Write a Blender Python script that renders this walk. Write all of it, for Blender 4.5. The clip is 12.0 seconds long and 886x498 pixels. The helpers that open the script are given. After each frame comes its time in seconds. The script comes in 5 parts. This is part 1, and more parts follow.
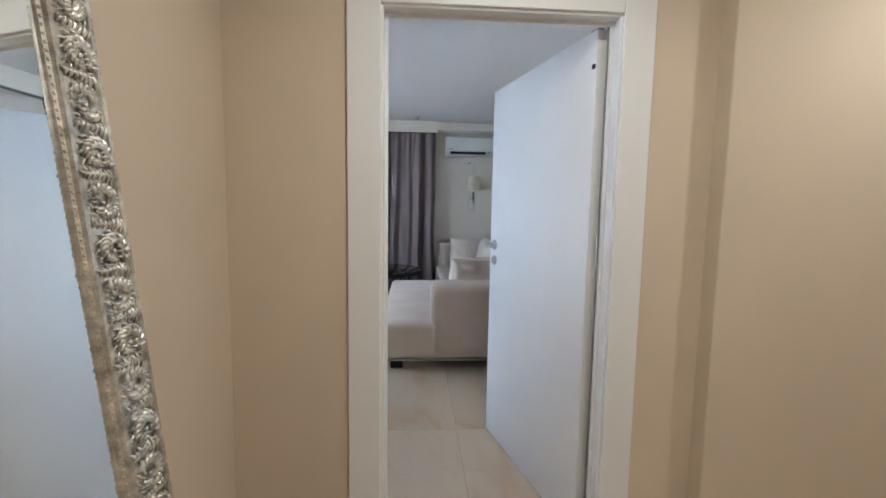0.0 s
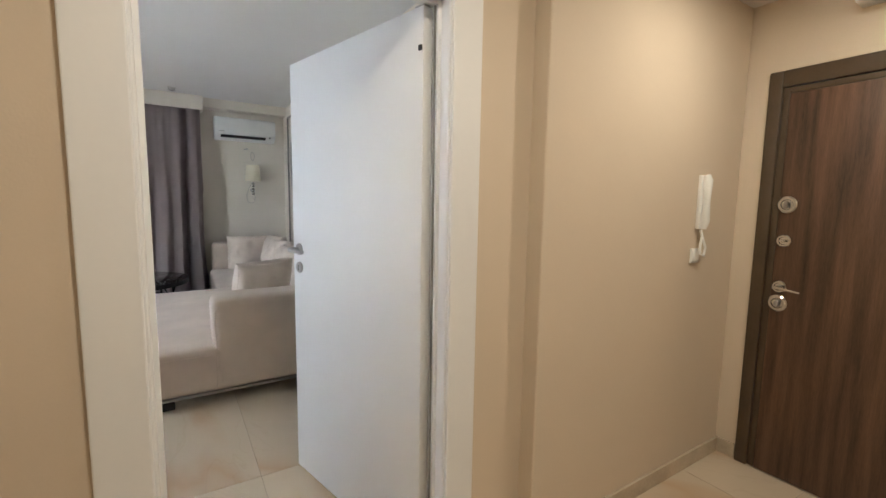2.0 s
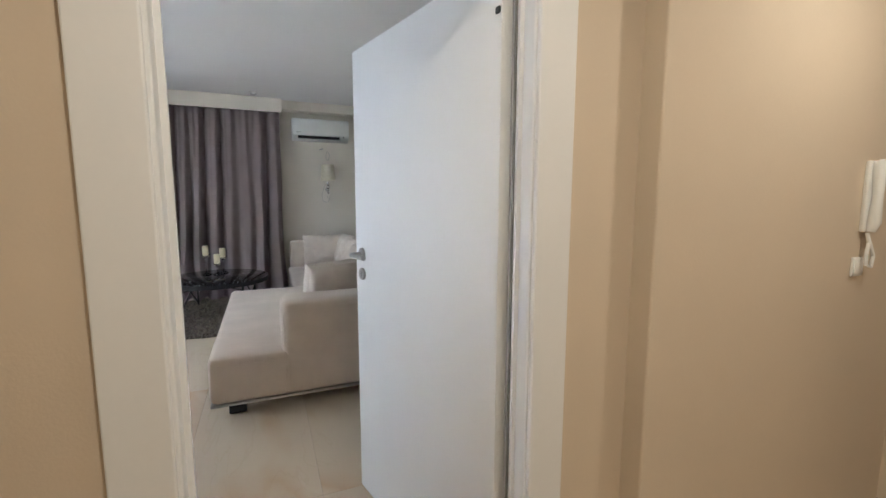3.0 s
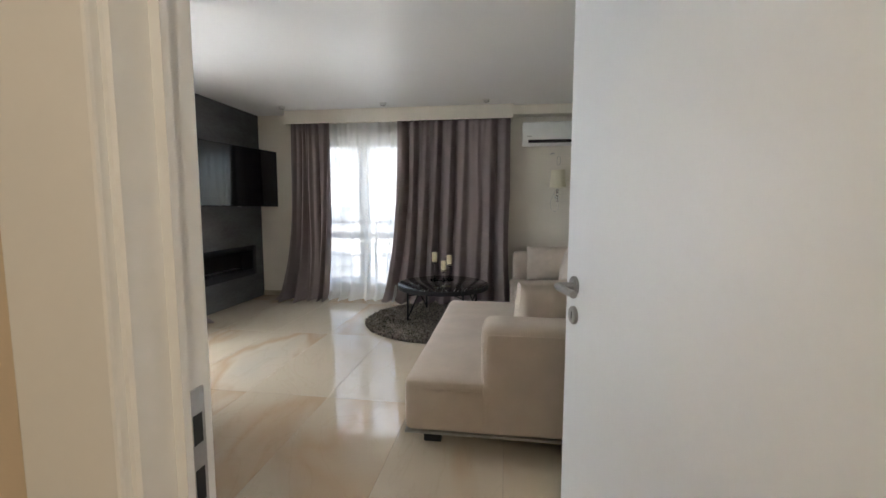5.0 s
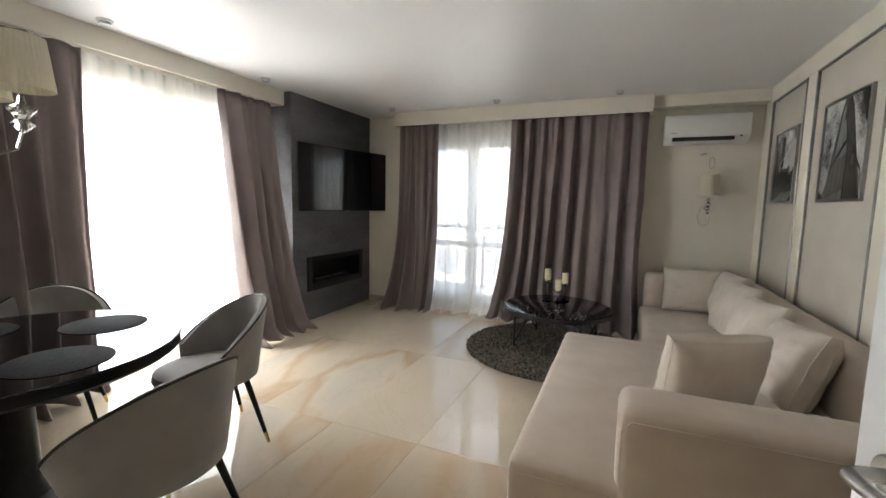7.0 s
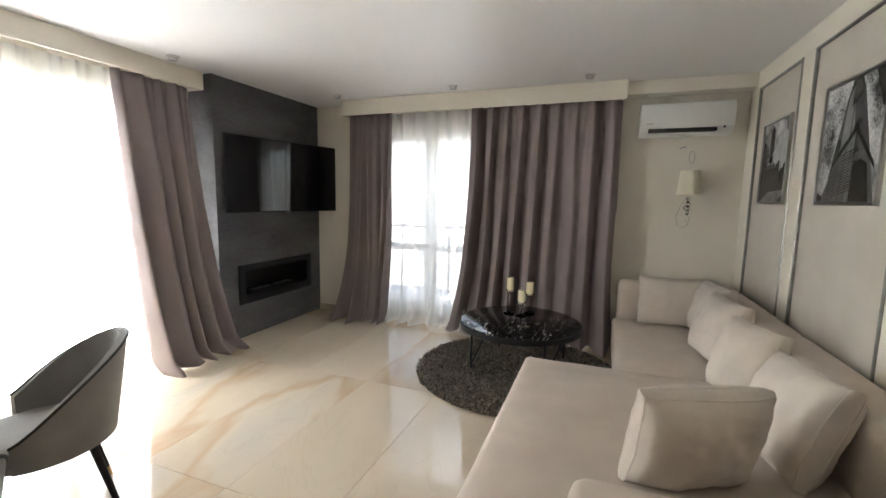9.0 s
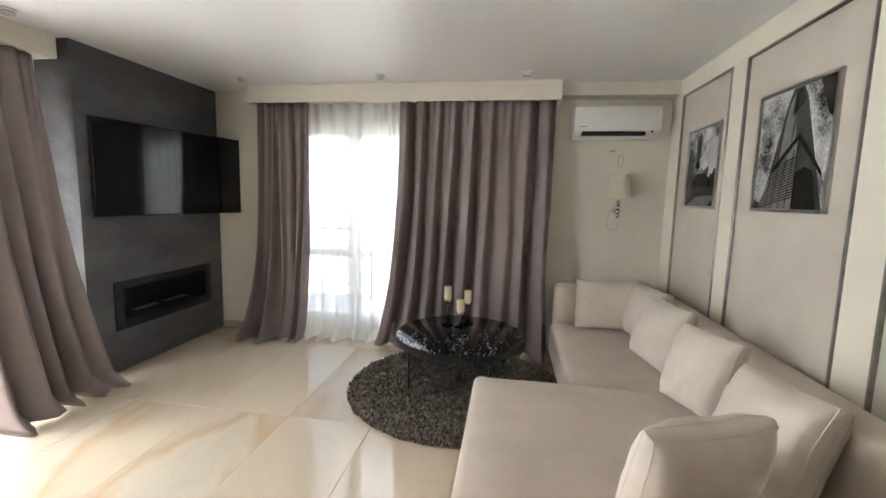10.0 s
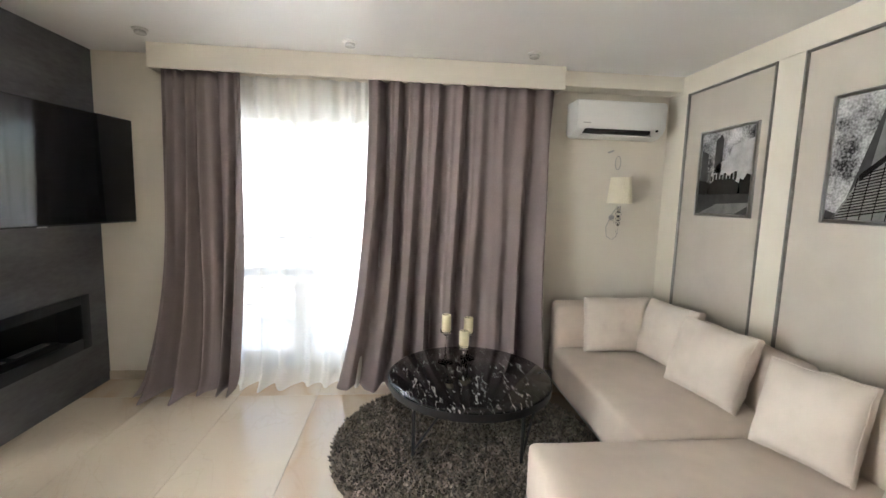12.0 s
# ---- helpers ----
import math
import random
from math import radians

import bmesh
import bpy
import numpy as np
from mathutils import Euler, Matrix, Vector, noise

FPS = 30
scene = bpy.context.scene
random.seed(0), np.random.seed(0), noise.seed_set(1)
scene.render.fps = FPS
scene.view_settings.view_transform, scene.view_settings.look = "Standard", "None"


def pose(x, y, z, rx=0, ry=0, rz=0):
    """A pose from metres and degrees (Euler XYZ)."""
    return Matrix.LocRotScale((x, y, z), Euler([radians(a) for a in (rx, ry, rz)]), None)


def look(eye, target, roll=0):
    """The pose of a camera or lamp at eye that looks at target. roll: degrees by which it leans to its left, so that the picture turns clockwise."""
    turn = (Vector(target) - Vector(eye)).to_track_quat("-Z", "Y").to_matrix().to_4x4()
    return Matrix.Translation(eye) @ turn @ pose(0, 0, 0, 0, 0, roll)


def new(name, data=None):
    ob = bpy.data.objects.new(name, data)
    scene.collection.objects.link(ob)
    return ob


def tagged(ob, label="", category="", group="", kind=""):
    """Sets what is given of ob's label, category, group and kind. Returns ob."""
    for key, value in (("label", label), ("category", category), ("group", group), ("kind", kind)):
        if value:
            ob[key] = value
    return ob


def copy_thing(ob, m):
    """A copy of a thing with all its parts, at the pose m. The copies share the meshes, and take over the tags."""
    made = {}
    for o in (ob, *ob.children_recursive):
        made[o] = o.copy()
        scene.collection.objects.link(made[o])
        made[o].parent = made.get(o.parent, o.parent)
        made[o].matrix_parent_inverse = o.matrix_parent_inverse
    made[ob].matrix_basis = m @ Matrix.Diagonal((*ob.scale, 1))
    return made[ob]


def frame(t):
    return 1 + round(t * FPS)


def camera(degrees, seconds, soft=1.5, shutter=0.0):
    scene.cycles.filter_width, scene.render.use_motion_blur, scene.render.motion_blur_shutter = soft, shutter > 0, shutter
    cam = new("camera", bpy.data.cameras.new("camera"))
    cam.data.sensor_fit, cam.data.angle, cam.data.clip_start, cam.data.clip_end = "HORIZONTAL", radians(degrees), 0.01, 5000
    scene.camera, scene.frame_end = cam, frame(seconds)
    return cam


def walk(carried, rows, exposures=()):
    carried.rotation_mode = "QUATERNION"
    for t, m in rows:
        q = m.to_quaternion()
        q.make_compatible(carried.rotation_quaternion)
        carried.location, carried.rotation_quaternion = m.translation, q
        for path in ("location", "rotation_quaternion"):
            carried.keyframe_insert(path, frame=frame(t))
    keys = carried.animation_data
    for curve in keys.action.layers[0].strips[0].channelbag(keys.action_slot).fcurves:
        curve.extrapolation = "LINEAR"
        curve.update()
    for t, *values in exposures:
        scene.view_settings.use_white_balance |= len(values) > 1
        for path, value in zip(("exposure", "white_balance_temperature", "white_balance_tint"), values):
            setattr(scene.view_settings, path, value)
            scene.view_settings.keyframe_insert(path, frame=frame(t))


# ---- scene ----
cam = camera(92.3, 12.0, soft=1.5)
PATH = [
    (0, (0.681, -1.752, 1.295), (0.806, 0.235, 1.102), 0.9),
    (0.5, (0.67, -1.668, 1.321), (1.169, 0.257, 1.112), 0.6),
    (1, (0.674, -1.613, 1.329), (1.501, 0.195, 1.113), 0.9),
    (1.5, (0.66, -1.519, 1.324), (1.686, 0.184, 1.109), 0.9),
    (2, (0.627, -1.442, 1.321), (1.689, 0.238, 1.103), 0.9),
    (2.5, (0.669, -1.326, 1.314), (1.724, 0.358, 1.09), 0.8),
    (3, (0.74, -1.214, 1.333), (1.504, 0.619, 1.094), 0.1),
    (3.5, (0.772, -1.203, 1.304), (1.04, 0.767, 1.089), -0.1),
    (3.7, (0.797, -1.17, 1.307), (0.93, 0.815, 1.1), -0.2),
    (5.3, (0.92, -0.55, 1.32), (0.553, 1.407, 1.129), 0.6),
    (5.5, (0.9, -0.495, 1.337), (0.47, 1.449, 1.148), 1),
    (6, (0.846, -0.382, 1.36), (0.314, 1.537, 1.176), 1.2),
    (6.5, (0.806, -0.283, 1.391), (0.167, 1.602, 1.194), 1.4),
    (7, (0.772, -0.133, 1.435), (0.002, 1.701, 1.224), 1.2),
    (7.2, (0.766, -0.062, 1.45), (0.018, 1.781, 1.24), 0.8),
    (8.8, (0.88, 0.456, 1.503), (0.111, 2.287, 1.265), 0.8),
    (9, (0.85, 0.524, 1.504), (0.155, 2.385, 1.266), 1.0),
    (9.5, (0.758, 0.667, 1.523), (0.261, 2.589, 1.282), 1.2),
    (10, (0.56, 0.834, 1.532), (0.265, 2.798, 1.295), 1.4),
    (10.5, (0.359, 1.004, 1.538), (0.29, 2.989, 1.306), 1.7),
    (11, (0.165, 1.22, 1.541), (0.231, 3.206, 1.309), 1.6),
    (11.5, (-0.009, 1.418, 1.565), (0.141, 3.398, 1.329), 1.7),
    (12, (-0.237, 1.575, 1.565), (-0.053, 3.553, 1.334), 1.7),
]
walk(cam, [(t, look(eye, target, roll)) for t, eye, target, roll in PATH],
     [(0.0, 2.30, 5150, 10), (1.0, 2.42, 5300, 10), (2.0, 2.40, 5800, 10), (3.5, 2.25, 5600, 10), (5.5, 1.98, 6400, 10), (7.0, 2.05, 6500, 10), (9.0, 2.28, 6500, 10), (10.5, 2.70, 6500, 10), (12.0, 2.88, 6500, 10)])

# ---- light ----
SUN_FROM = Vector((-0.50, -0.30, 0.80)).normalized()
world = bpy.data.worlds.new("sky")
scene.world = world
world.use_nodes = True
wn = world.node_tree
sky = wn.nodes.new("ShaderNodeTexSky")
sky.sky_type, sky.sun_disc = "NISHITA", False
sky.sun_elevation = math.asin(SUN_FROM.z)
sky.sun_rotation = math.atan2(SUN_FROM.x, SUN_FROM.y)
wn.links.new(sky.outputs[0], wn.nodes["Background"].inputs[0])
wn.nodes["Background"].inputs[1].default_value = 0.15
sun = bpy.data.lights.new("sun", "SUN")
sun.energy, sun.angle, sun.color = 5.0, radians(0.6), (1.0, 0.95, 0.88)
new("sun", sun).matrix_world = look(SUN_FROM * 20, (0, 0, 0))


def area(name, x, y, z, sx, sy, watts, colour, turn=(0, 0, 0)):
    lamp = bpy.data.lights.new(name, "AREA")
    lamp.shape, lamp.size, lamp.size_y, lamp.energy, lamp.color = "RECTANGLE", sx, sy, watts, colour
    ob = new(name, lamp)
    ob.matrix_world = pose(x, y, z, *turn)
    return ob


# daylight standing in the open side of the balcony, before the long window
area("left_window_daylight", -4.15, 2.2, 1.45, 4.2, 2.2, 150.0, (0.95, 0.97, 1.0), (0, -90, 0))
# unseen area lamp added above the balcony window's head: steep extra sky light
area("back_window_daylight", -0.55, 6.35, 3.45, 2.8, 2.2, 28.0, (0.96, 0.97, 1.0), (-50, 0, 0))

# ---- materials ----
def material(name, colour, rough=0.6, metal=0.0, spread=0.06, scale=6.0, bump=0.0, bump_scale=80.0, stretch=(1, 1, 1), spec=0.5, coat=0.0, sheen=0.0):
    """A plain surface with two scales of tone, and a fine relief."""
    m = bpy.data.materials.new(name)
    m.use_nodes = True
    nt = m.node_tree
    b = nt.nodes["Principled BSDF"]
    b.inputs["Roughness"].default_value = rough
    b.inputs["Metallic"].default_value = metal
    b.inputs["Specular IOR Level"].default_value = spec
    b.inputs["Coat Weight"].default_value = coat
    b.inputs["Coat Roughness"].default_value = 0.05
    b.inputs["Sheen Weight"].default_value = sheen
    tc = nt.nodes.new("ShaderNodeTexCoord")
    mp = nt.nodes.new("ShaderNodeMapping")
    mp.inputs["Scale"].default_value = stretch
    nt.links.new(tc.outputs["Object"], mp.inputs["Vector"])
    big, fine = nt.nodes.new("ShaderNodeTexNoise"), nt.nodes.new("ShaderNodeTexNoise")
    big.inputs["Scale"].default_value, big.inputs["Detail"].default_value = scale, 4
    fine.inputs["Scale"].default_value, fine.inputs["Detail"].default_value = bump_scale, 3
    nt.links.new(mp.outputs[0], big.inputs["Vector"])
    nt.links.new(mp.outputs[0], fine.inputs["Vector"])
    add = nt.nodes.new("ShaderNodeMath")
    add.operation = "MULTIPLY_ADD"
    add.inputs[1].default_value = 0.35
    nt.links.new(fine.outputs["Fac"], add.inputs[0])
    nt.links.new(big.outputs["Fac"], add.inputs[2])
    ramp = nt.nodes.new("ShaderNodeValToRGB")
    lo = tuple(max(0.0, c * (1 - spread * 2.2)) for c in colour)
    hi = tuple(min(1.0, c * (1 + spread * 1.4)) for c in colour)
    ramp.color_ramp.elements[0].position, ramp.color_ramp.elements[0].color = 0.4, (*lo, 1)
    ramp.color_ramp.elements[1].position, ramp.color_ramp.elements[1].color = 0.95, (*hi, 1)
    nt.links.new(add.outputs[0], ramp.inputs["Fac"])
    nt.links.new(ramp.outputs["Color"], b.inputs["Base Color"])
    if bump:
        bp = nt.nodes.new("ShaderNodeBump")
        bp.inputs["Strength"].default_value, bp.inputs["Distance"].default_value = bump, 0.004
        nt.links.new(fine.outputs["Fac"], bp.inputs["Height"])
        nt.links.new(bp.outputs[0], b.inputs["Normal"])
    return m


def weave(name, colour, scale=700.0, rough=0.9, spread=0.08, sheen=0.2):
    """Woven upholstery: crossing threads as relief, soft tone."""
    m = material(name, colour, rough, 0, spread, 5.0, 0, 300, spec=0.2, sheen=sheen)
    nt = m.node_tree
    b = nt.nodes["Principled BSDF"]
    tc = nt.nodes.new("ShaderNodeTexCoord")
    last = None
    for axis in ("X", "Y", "Z"):
        w = nt.nodes.new("ShaderNodeTexWave")
        w.bands_direction = axis
        w.inputs["Scale"].default_value, w.inputs["Distortion"].default_value, w.inputs["Detail Scale"].default_value = scale / 6.3, 1.5, 3
        nt.links.new(tc.outputs["Object"], w.inputs["Vector"])
        if last is None:
            last = w.outputs["Fac"]
        else:
            a = nt.nodes.new("ShaderNodeMath")
            nt.links.new(last, a.inputs[0])
            nt.links.new(w.outputs["Fac"], a.inputs[1])
            last = a.outputs[0]
    bp = nt.nodes.new("ShaderNodeBump")
    bp.inputs["Strength"].default_value, bp.inputs["Distance"].default_value = 0.25, 0.001
    nt.links.new(last, bp.inputs["Height"])
    nt.links.new(bp.outputs[0], b.inputs["Normal"])
    return m


def onyx(name):
    """Polished cream porcelain with drifting honey and grey veins, each tile cut from another place."""
    m = bpy.data.materials.new(name)
    m.use_nodes = True
    nt = m.node_tree
    b = nt.nodes["Principled BSDF"]
    b.inputs["Roughness"].default_value = 0.035
    b.inputs["IOR"].default_value = 1.62
    tc, info = nt.nodes.new("ShaderNodeTexCoord"), nt.nodes.new("ShaderNodeObjectInfo")
    shift = nt.nodes.new("ShaderNodeVectorMath")
    shift.operation = "SCALE"
    shift.inputs[0].default_value = (37.0, 61.0, 17.0)
    nt.links.new(info.outputs["Random"], shift.inputs["Scale"])
    where = nt.nodes.new("ShaderNodeVectorMath")
    nt.links.new(tc.outputs["Object"], where.inputs[0])
    nt.links.new(shift.outputs[0], where.inputs[1])
    turn = nt.nodes.new("ShaderNodeVectorRotate")
    turn.rotation_type = "Z_AXIS"
    ang = nt.nodes.new("ShaderNodeMath")
    ang.operation = "MULTIPLY_ADD"
    ang.inputs[1].default_value, ang.inputs[2].default_value = -0.5, -0.05
    nt.links.new(info.outputs["Random"], ang.inputs[0])
    nt.links.new(where.outputs[0], turn.inputs["Vector"])
    nt.links.new(ang.outputs[0], turn.inputs["Angle"])
    mp = nt.nodes.new("ShaderNodeMapping")
    mp.inputs["Scale"].default_value = (1.15, 0.36, 1)
    nt.links.new(turn.outputs[0], mp.inputs["Vector"])
    bands = nt.nodes.new("ShaderNodeTexNoise")
    bands.inputs["Scale"].default_value, bands.inputs["Detail"].default_value, bands.inputs["Distortion"].default_value = 0.9, 3.5, 0.3
    nt.links.new(mp.outputs[0], bands.inputs["Vector"])
    ramp = nt.nodes.new("ShaderNodeValToRGB")
    e = ramp.color_ramp.elements
    e[0].position, e[0].color = 0.28, (0.62, 0.535, 0.415, 1)
    e[1].position, e[1].color = 0.80, (0.60, 0.525, 0.42, 1)
    for p, c in ((0.42, (0.64, 0.555, 0.435, 1)), (0.52, (0.61, 0.52, 0.40, 1)), (0.565, (0.56, 0.42, 0.285, 1)), (0.61, (0.64, 0.56, 0.445, 1)), (0.69, (0.585, 0.53, 0.445, 1))):
        x = e.new(p)
        x.color = c
    nt.links.new(bands.outputs["Fac"], ramp.inputs["Fac"])
    vein = nt.nodes.new("ShaderNodeTexNoise")
    vein.inputs["Scale"].default_value, vein.inputs["Detail"].default_value, vein.inputs["Distortion"].default_value = 2.2, 8, 1.6
    nt.links.new(mp.outputs[0], vein.inputs["Vector"])
    cut = nt.nodes.new("ShaderNodeValToRGB")
    c = cut.color_ramp.elements
    c[0].position, c[0].color = 0.485, (1, 1, 1, 1)
    c[1].position, c[1].color = 0.515, (1, 1, 1, 1)
    mid = c.new(0.50)
    mid.color = (0.74, 0.68, 0.60, 1)
    nt.links.new(vein.outputs["Fac"], cut.inputs["Fac"])
    mul = nt.nodes.new("ShaderNodeMix")
    mul.data_type, mul.blend_type = "RGBA", "MULTIPLY"
    mul.inputs["Factor"].default_value = 0.16
    nt.links.new(ramp.outputs["Color"], mul.inputs[6])
    nt.links.new(cut.outputs["Color"], mul.inputs[7])
    nt.links.new(mul.outputs[2], b.inputs["Base Color"])
    wob = nt.nodes.new("ShaderNodeTexNoise")
    wob.inputs["Scale"].default_value = 3.0
    nt.links.new(tc.outputs["Object"], wob.inputs["Vector"])
    bp = nt.nodes.new("ShaderNodeBump")
    bp.inputs["Strength"].default_value, bp.inputs["Distance"].default_value = 0.03, 0.003
    nt.links.new(wob.outputs["Fac"], bp.inputs["Height"])
    nt.links.new(bp.outputs[0], b.inputs["Normal"])
    return m


def marble_black(name):
    m = material(name, (0.012, 0.012, 0.013), 0.08, 0, 0.3, 5)
    nt = m.node_tree
    b = nt.nodes["Principled BSDF"]
    tc, mp, n = nt.nodes.new("ShaderNodeTexCoord"), nt.nodes.new("ShaderNodeMapping"), nt.nodes.new("ShaderNodeTexNoise")
    mp.inputs["Scale"].default_value, mp.inputs["Rotation"].default_value = (42, 9, 1), (0, 0, 0.35)
    n.inputs["Scale"].default_value, n.inputs["Detail"].default_value, n.inputs["Distortion"].default_value = 1.0, 6, 1.2
    nt.links.new(tc.outputs["Object"], mp.inputs["Vector"])
    nt.links.new(mp.outputs[0], n.inputs["Vector"])
    r = nt.nodes.new("ShaderNodeValToRGB")
    e = r.color_ramp.elements
    e[0].position, e[0].color = 0.575, (0.010, 0.010, 0.011, 1)
    e[1].position, e[1].color = 0.70, (0.50, 0.49, 0.47, 1)
    nt.links.new(n.outputs["Fac"], r.inputs["Fac"])
    nt.links.new(r.outputs["Color"], b.inputs["Base Color"])
    return m


def wood(name, colour):
    m = material(name, colour, 0.45, 0, 0.35, 3.0, 0.12, 60, stretch=(9, 9, 0.5))
    return m


def glass(name, rough=0.0, tint=(1, 1, 1)):
    m = bpy.data.materials.new(name)
    m.use_nodes = True
    b = m.node_tree.nodes["Principled BSDF"]
    b.inputs["Base Color"].default_value = (*tint, 1)
    b.inputs["Roughness"].default_value = rough
    b.inputs["Transmission Weight"].default_value = 1.0
    b.inputs["IOR"].default_value = 1.45
    return m


def cloth(name, colour, through_light, clear=0.0, spread=0.05):
    """Curtain cloth: scatters, lets light through, and where sheer shows what lies behind."""
    m = bpy.data.materials.new(name)
    m.use_nodes = True
    nt = m.node_tree
    out = nt.nodes["Material Output"]
    nt.nodes.remove(nt.nodes["Principled BSDF"])
    tc, n = nt.nodes.new("ShaderNodeTexCoord"), nt.nodes.new("ShaderNodeTexNoise")
    mp = nt.nodes.new("ShaderNodeMapping")
    mp.inputs["Scale"].default_value = (1, 1, 0.25)
    n.inputs["Scale"].default_value, n.inputs["Detail"].default_value = 220, 3
    nt.links.new(tc.outputs["Object"], mp.inputs["Vector"])
    nt.links.new(mp.outputs[0], n.inputs["Vector"])
    r = nt.nodes.new("ShaderNodeValToRGB")
    r.color_ramp.elements[0].color = (*(c * (1 - 3 * spread) for c in colour), 1)
    r.color_ramp.elements[1].color = (*(min(1, c * (1 + 2 * spread)) for c in colour), 1)
    nt.links.new(n.outputs["Fac"], r.inputs["Fac"])
    d, t, mix = nt.nodes.new("ShaderNodeBsdfDiffuse"), nt.nodes.new("ShaderNodeBsdfTranslucent"), nt.nodes.new("ShaderNodeMixShader")
    nt.links.new(r.outputs["Color"], d.inputs["Color"])
    nt.links.new(r.outputs["Color"], t.inputs["Color"])
    mix.inputs[0].default_value = through_light
    nt.links.new(d.outputs[0], mix.inputs[1])
    nt.links.new(t.outputs[0], mix.inputs[2])
    last = mix
    if clear:
        tr, mx = nt.nodes.new("ShaderNodeBsdfTransparent"), nt.nodes.new("ShaderNodeMixShader")
        mx.inputs[0].default_value = clear
        nt.links.new(mix.outputs[0], mx.inputs[1])
        nt.links.new(tr.outputs[0], mx.inputs[2])
        last = mx
    nt.links.new(last.outputs[0], out.inputs["Surface"])
    return m


M_wall = material("cream_wall_paint", (0.77, 0.72, 0.63), 0.75, 0, 0.02, 2.0, 0.10, 160)
# cream wall paint with the hall lamps' warm tone put into its colour
M_hall = material("warm_toned_hall_paint", (0.67, 0.572, 0.448), 0.75, 0, 0.02, 2.0, 0.10, 160)
M_ceil = material("satin_ceiling", (0.80, 0.79, 0.78), 0.38, 0, 0.01, 1.5, 0.04, 40)
M_ceilhall = material("white_ceiling_paint", (0.78, 0.75, 0.70), 0.8, 0, 0.02, 2.0, 0.08, 120)
M_dark = material("dark_grey_plaster", (0.122, 0.121, 0.127), 0.6, 0, 0.24, 2.2, 0.14, 30, stretch=(1, 0.5, 1.6))
M_white = material("white_lacquer", (0.82, 0.83, 0.84), 0.48, 0, 0.012, 2.0, 0.02, 90)
M_pvc = material("white_window_plastic", (0.82, 0.83, 0.84), 0.35, 0, 0.015, 3.0)
M_panel = weave("grey_beige_wall_cloth", (0.575, 0.53, 0.46), 500, 0.85, 0.03, 0.1)
M_trim = material("cream_panel_trim", (0.76, 0.71, 0.61), 0.5, 0, 0.015, 2.0, 0.04, 90)
M_profile = material("brushed_grey_profile", (0.28, 0.27, 0.25), 0.35, 0.8, 0.1, 20)
M_floor = onyx("polished_onyx_tile")
M_grout = material("cream_grout", (0.50, 0.43, 0.34), 0.8, 0, 0.1, 20)
M_skirt = material("stone_skirting", (0.55, 0.47, 0.36), 0.25, 0, 0.1, 6)
M_curtain = cloth("mauve_grey_curtain", (0.325, 0.272, 0.270), 0.12)
M_sheer = cloth("white_sheer", (0.90, 0.895, 0.86), 0.55, 0.22, 0.01)
M_sofa = weave("beige_sofa_cloth", (0.60, 0.51, 0.43), 650, spread=0.05)
M_pillow = weave("light_beige_pillow_cloth", (0.66, 0.585, 0.51), 600, spread=0.05)
M_velvet = weave("grey_velvet", (0.26, 0.245, 0.235), 900, 0.75, 0.10, 0.5)
M_black = material("black_metal", (0.012, 0.012, 0.013), 0.38, 0.3, 0.2, 20)
M_piping = material("black_piping", (0.02, 0.02, 0.02), 0.6, 0, 0.2, 20)
M_brass = material("brass_tip", (0.55, 0.40, 0.18), 0.25, 1.0, 0.1, 20)
M_chrome = material("chrome", (0.62, 0.62, 0.62), 0.12, 1.0, 0.03, 20)
M_steel = material("brushed_steel", (0.45, 0.44, 0.43), 0.30, 1.0, 0.06, 30, 0.03, 400)
M_blackmarble = marble_black("black_veined_marble")
M_blackglass = material("black_glass_top", (0.008, 0.008, 0.010), 0.04, 0, 0.1, 8, coat=0.5)
M_screen = material("tv_screen", (0.005, 0.005, 0.008), 0.06, 0, 0.1, 4, spec=0.6)
M_plastic = material("white_plastic", (0.80, 0.80, 0.78), 0.38, 0, 0.015, 10)
M_blackplastic = material("black_plastic", (0.008, 0.008, 0.009), 0.5, 0, 0.1, 20)
M_wax = material("ivory_wax", (0.78, 0.70, 0.48), 0.5, 0, 0.03, 12)
M_clear = glass("clear_glass")
M_pane = glass("window_glass")
M_rug = material("brown_shag_yarn", (0.085, 0.068, 0.052), 0.95, 0, 0.35, 25, sheen=0.3)
M_shade = cloth("ivory_lamp_shade", (0.88, 0.83, 0.68), 0.22, 0, 0.02)
M_cable = material("grey_cable", (0.45, 0.43, 0.40), 0.5)
M_silver = material("antique_silver_leaf", (0.80, 0.755, 0.695), 0.30, 0.95, 0.25, 40, 0.1, 200)
M_silverdark = material("tarnished_silver", (0.15, 0.14, 0.13), 0.4, 0.8, 0.3, 30)
M_mirror = material("mirror_glass", (0.90, 0.93, 0.93), 0.0, 1.0, 0.0, 1)
M_doorwood = wood("brown_wood_veneer", (0.115, 0.062, 0.036))
M_doorframe = material("dark_brown_frame", (0.075, 0.050, 0.028), 0.4, 0, 0.1, 8)
M_mat = material("dark_woven_placemat", (0.030, 0.031, 0.036), 0.85, 0.0, 0.4, 160, 0.5, 400, spec=0.15)
M_facade = material("pale_render", (0.78, 0.76, 0.72), 0.9, 0, 0.08, 1.0)
M_roofdark = material("shaded_glass_far", (0.34, 0.37, 0.40), 0.15)
M_terrace = material("terrace_tile", (0.66, 0.63, 0.58), 0.7, 0, 0.08, 3)


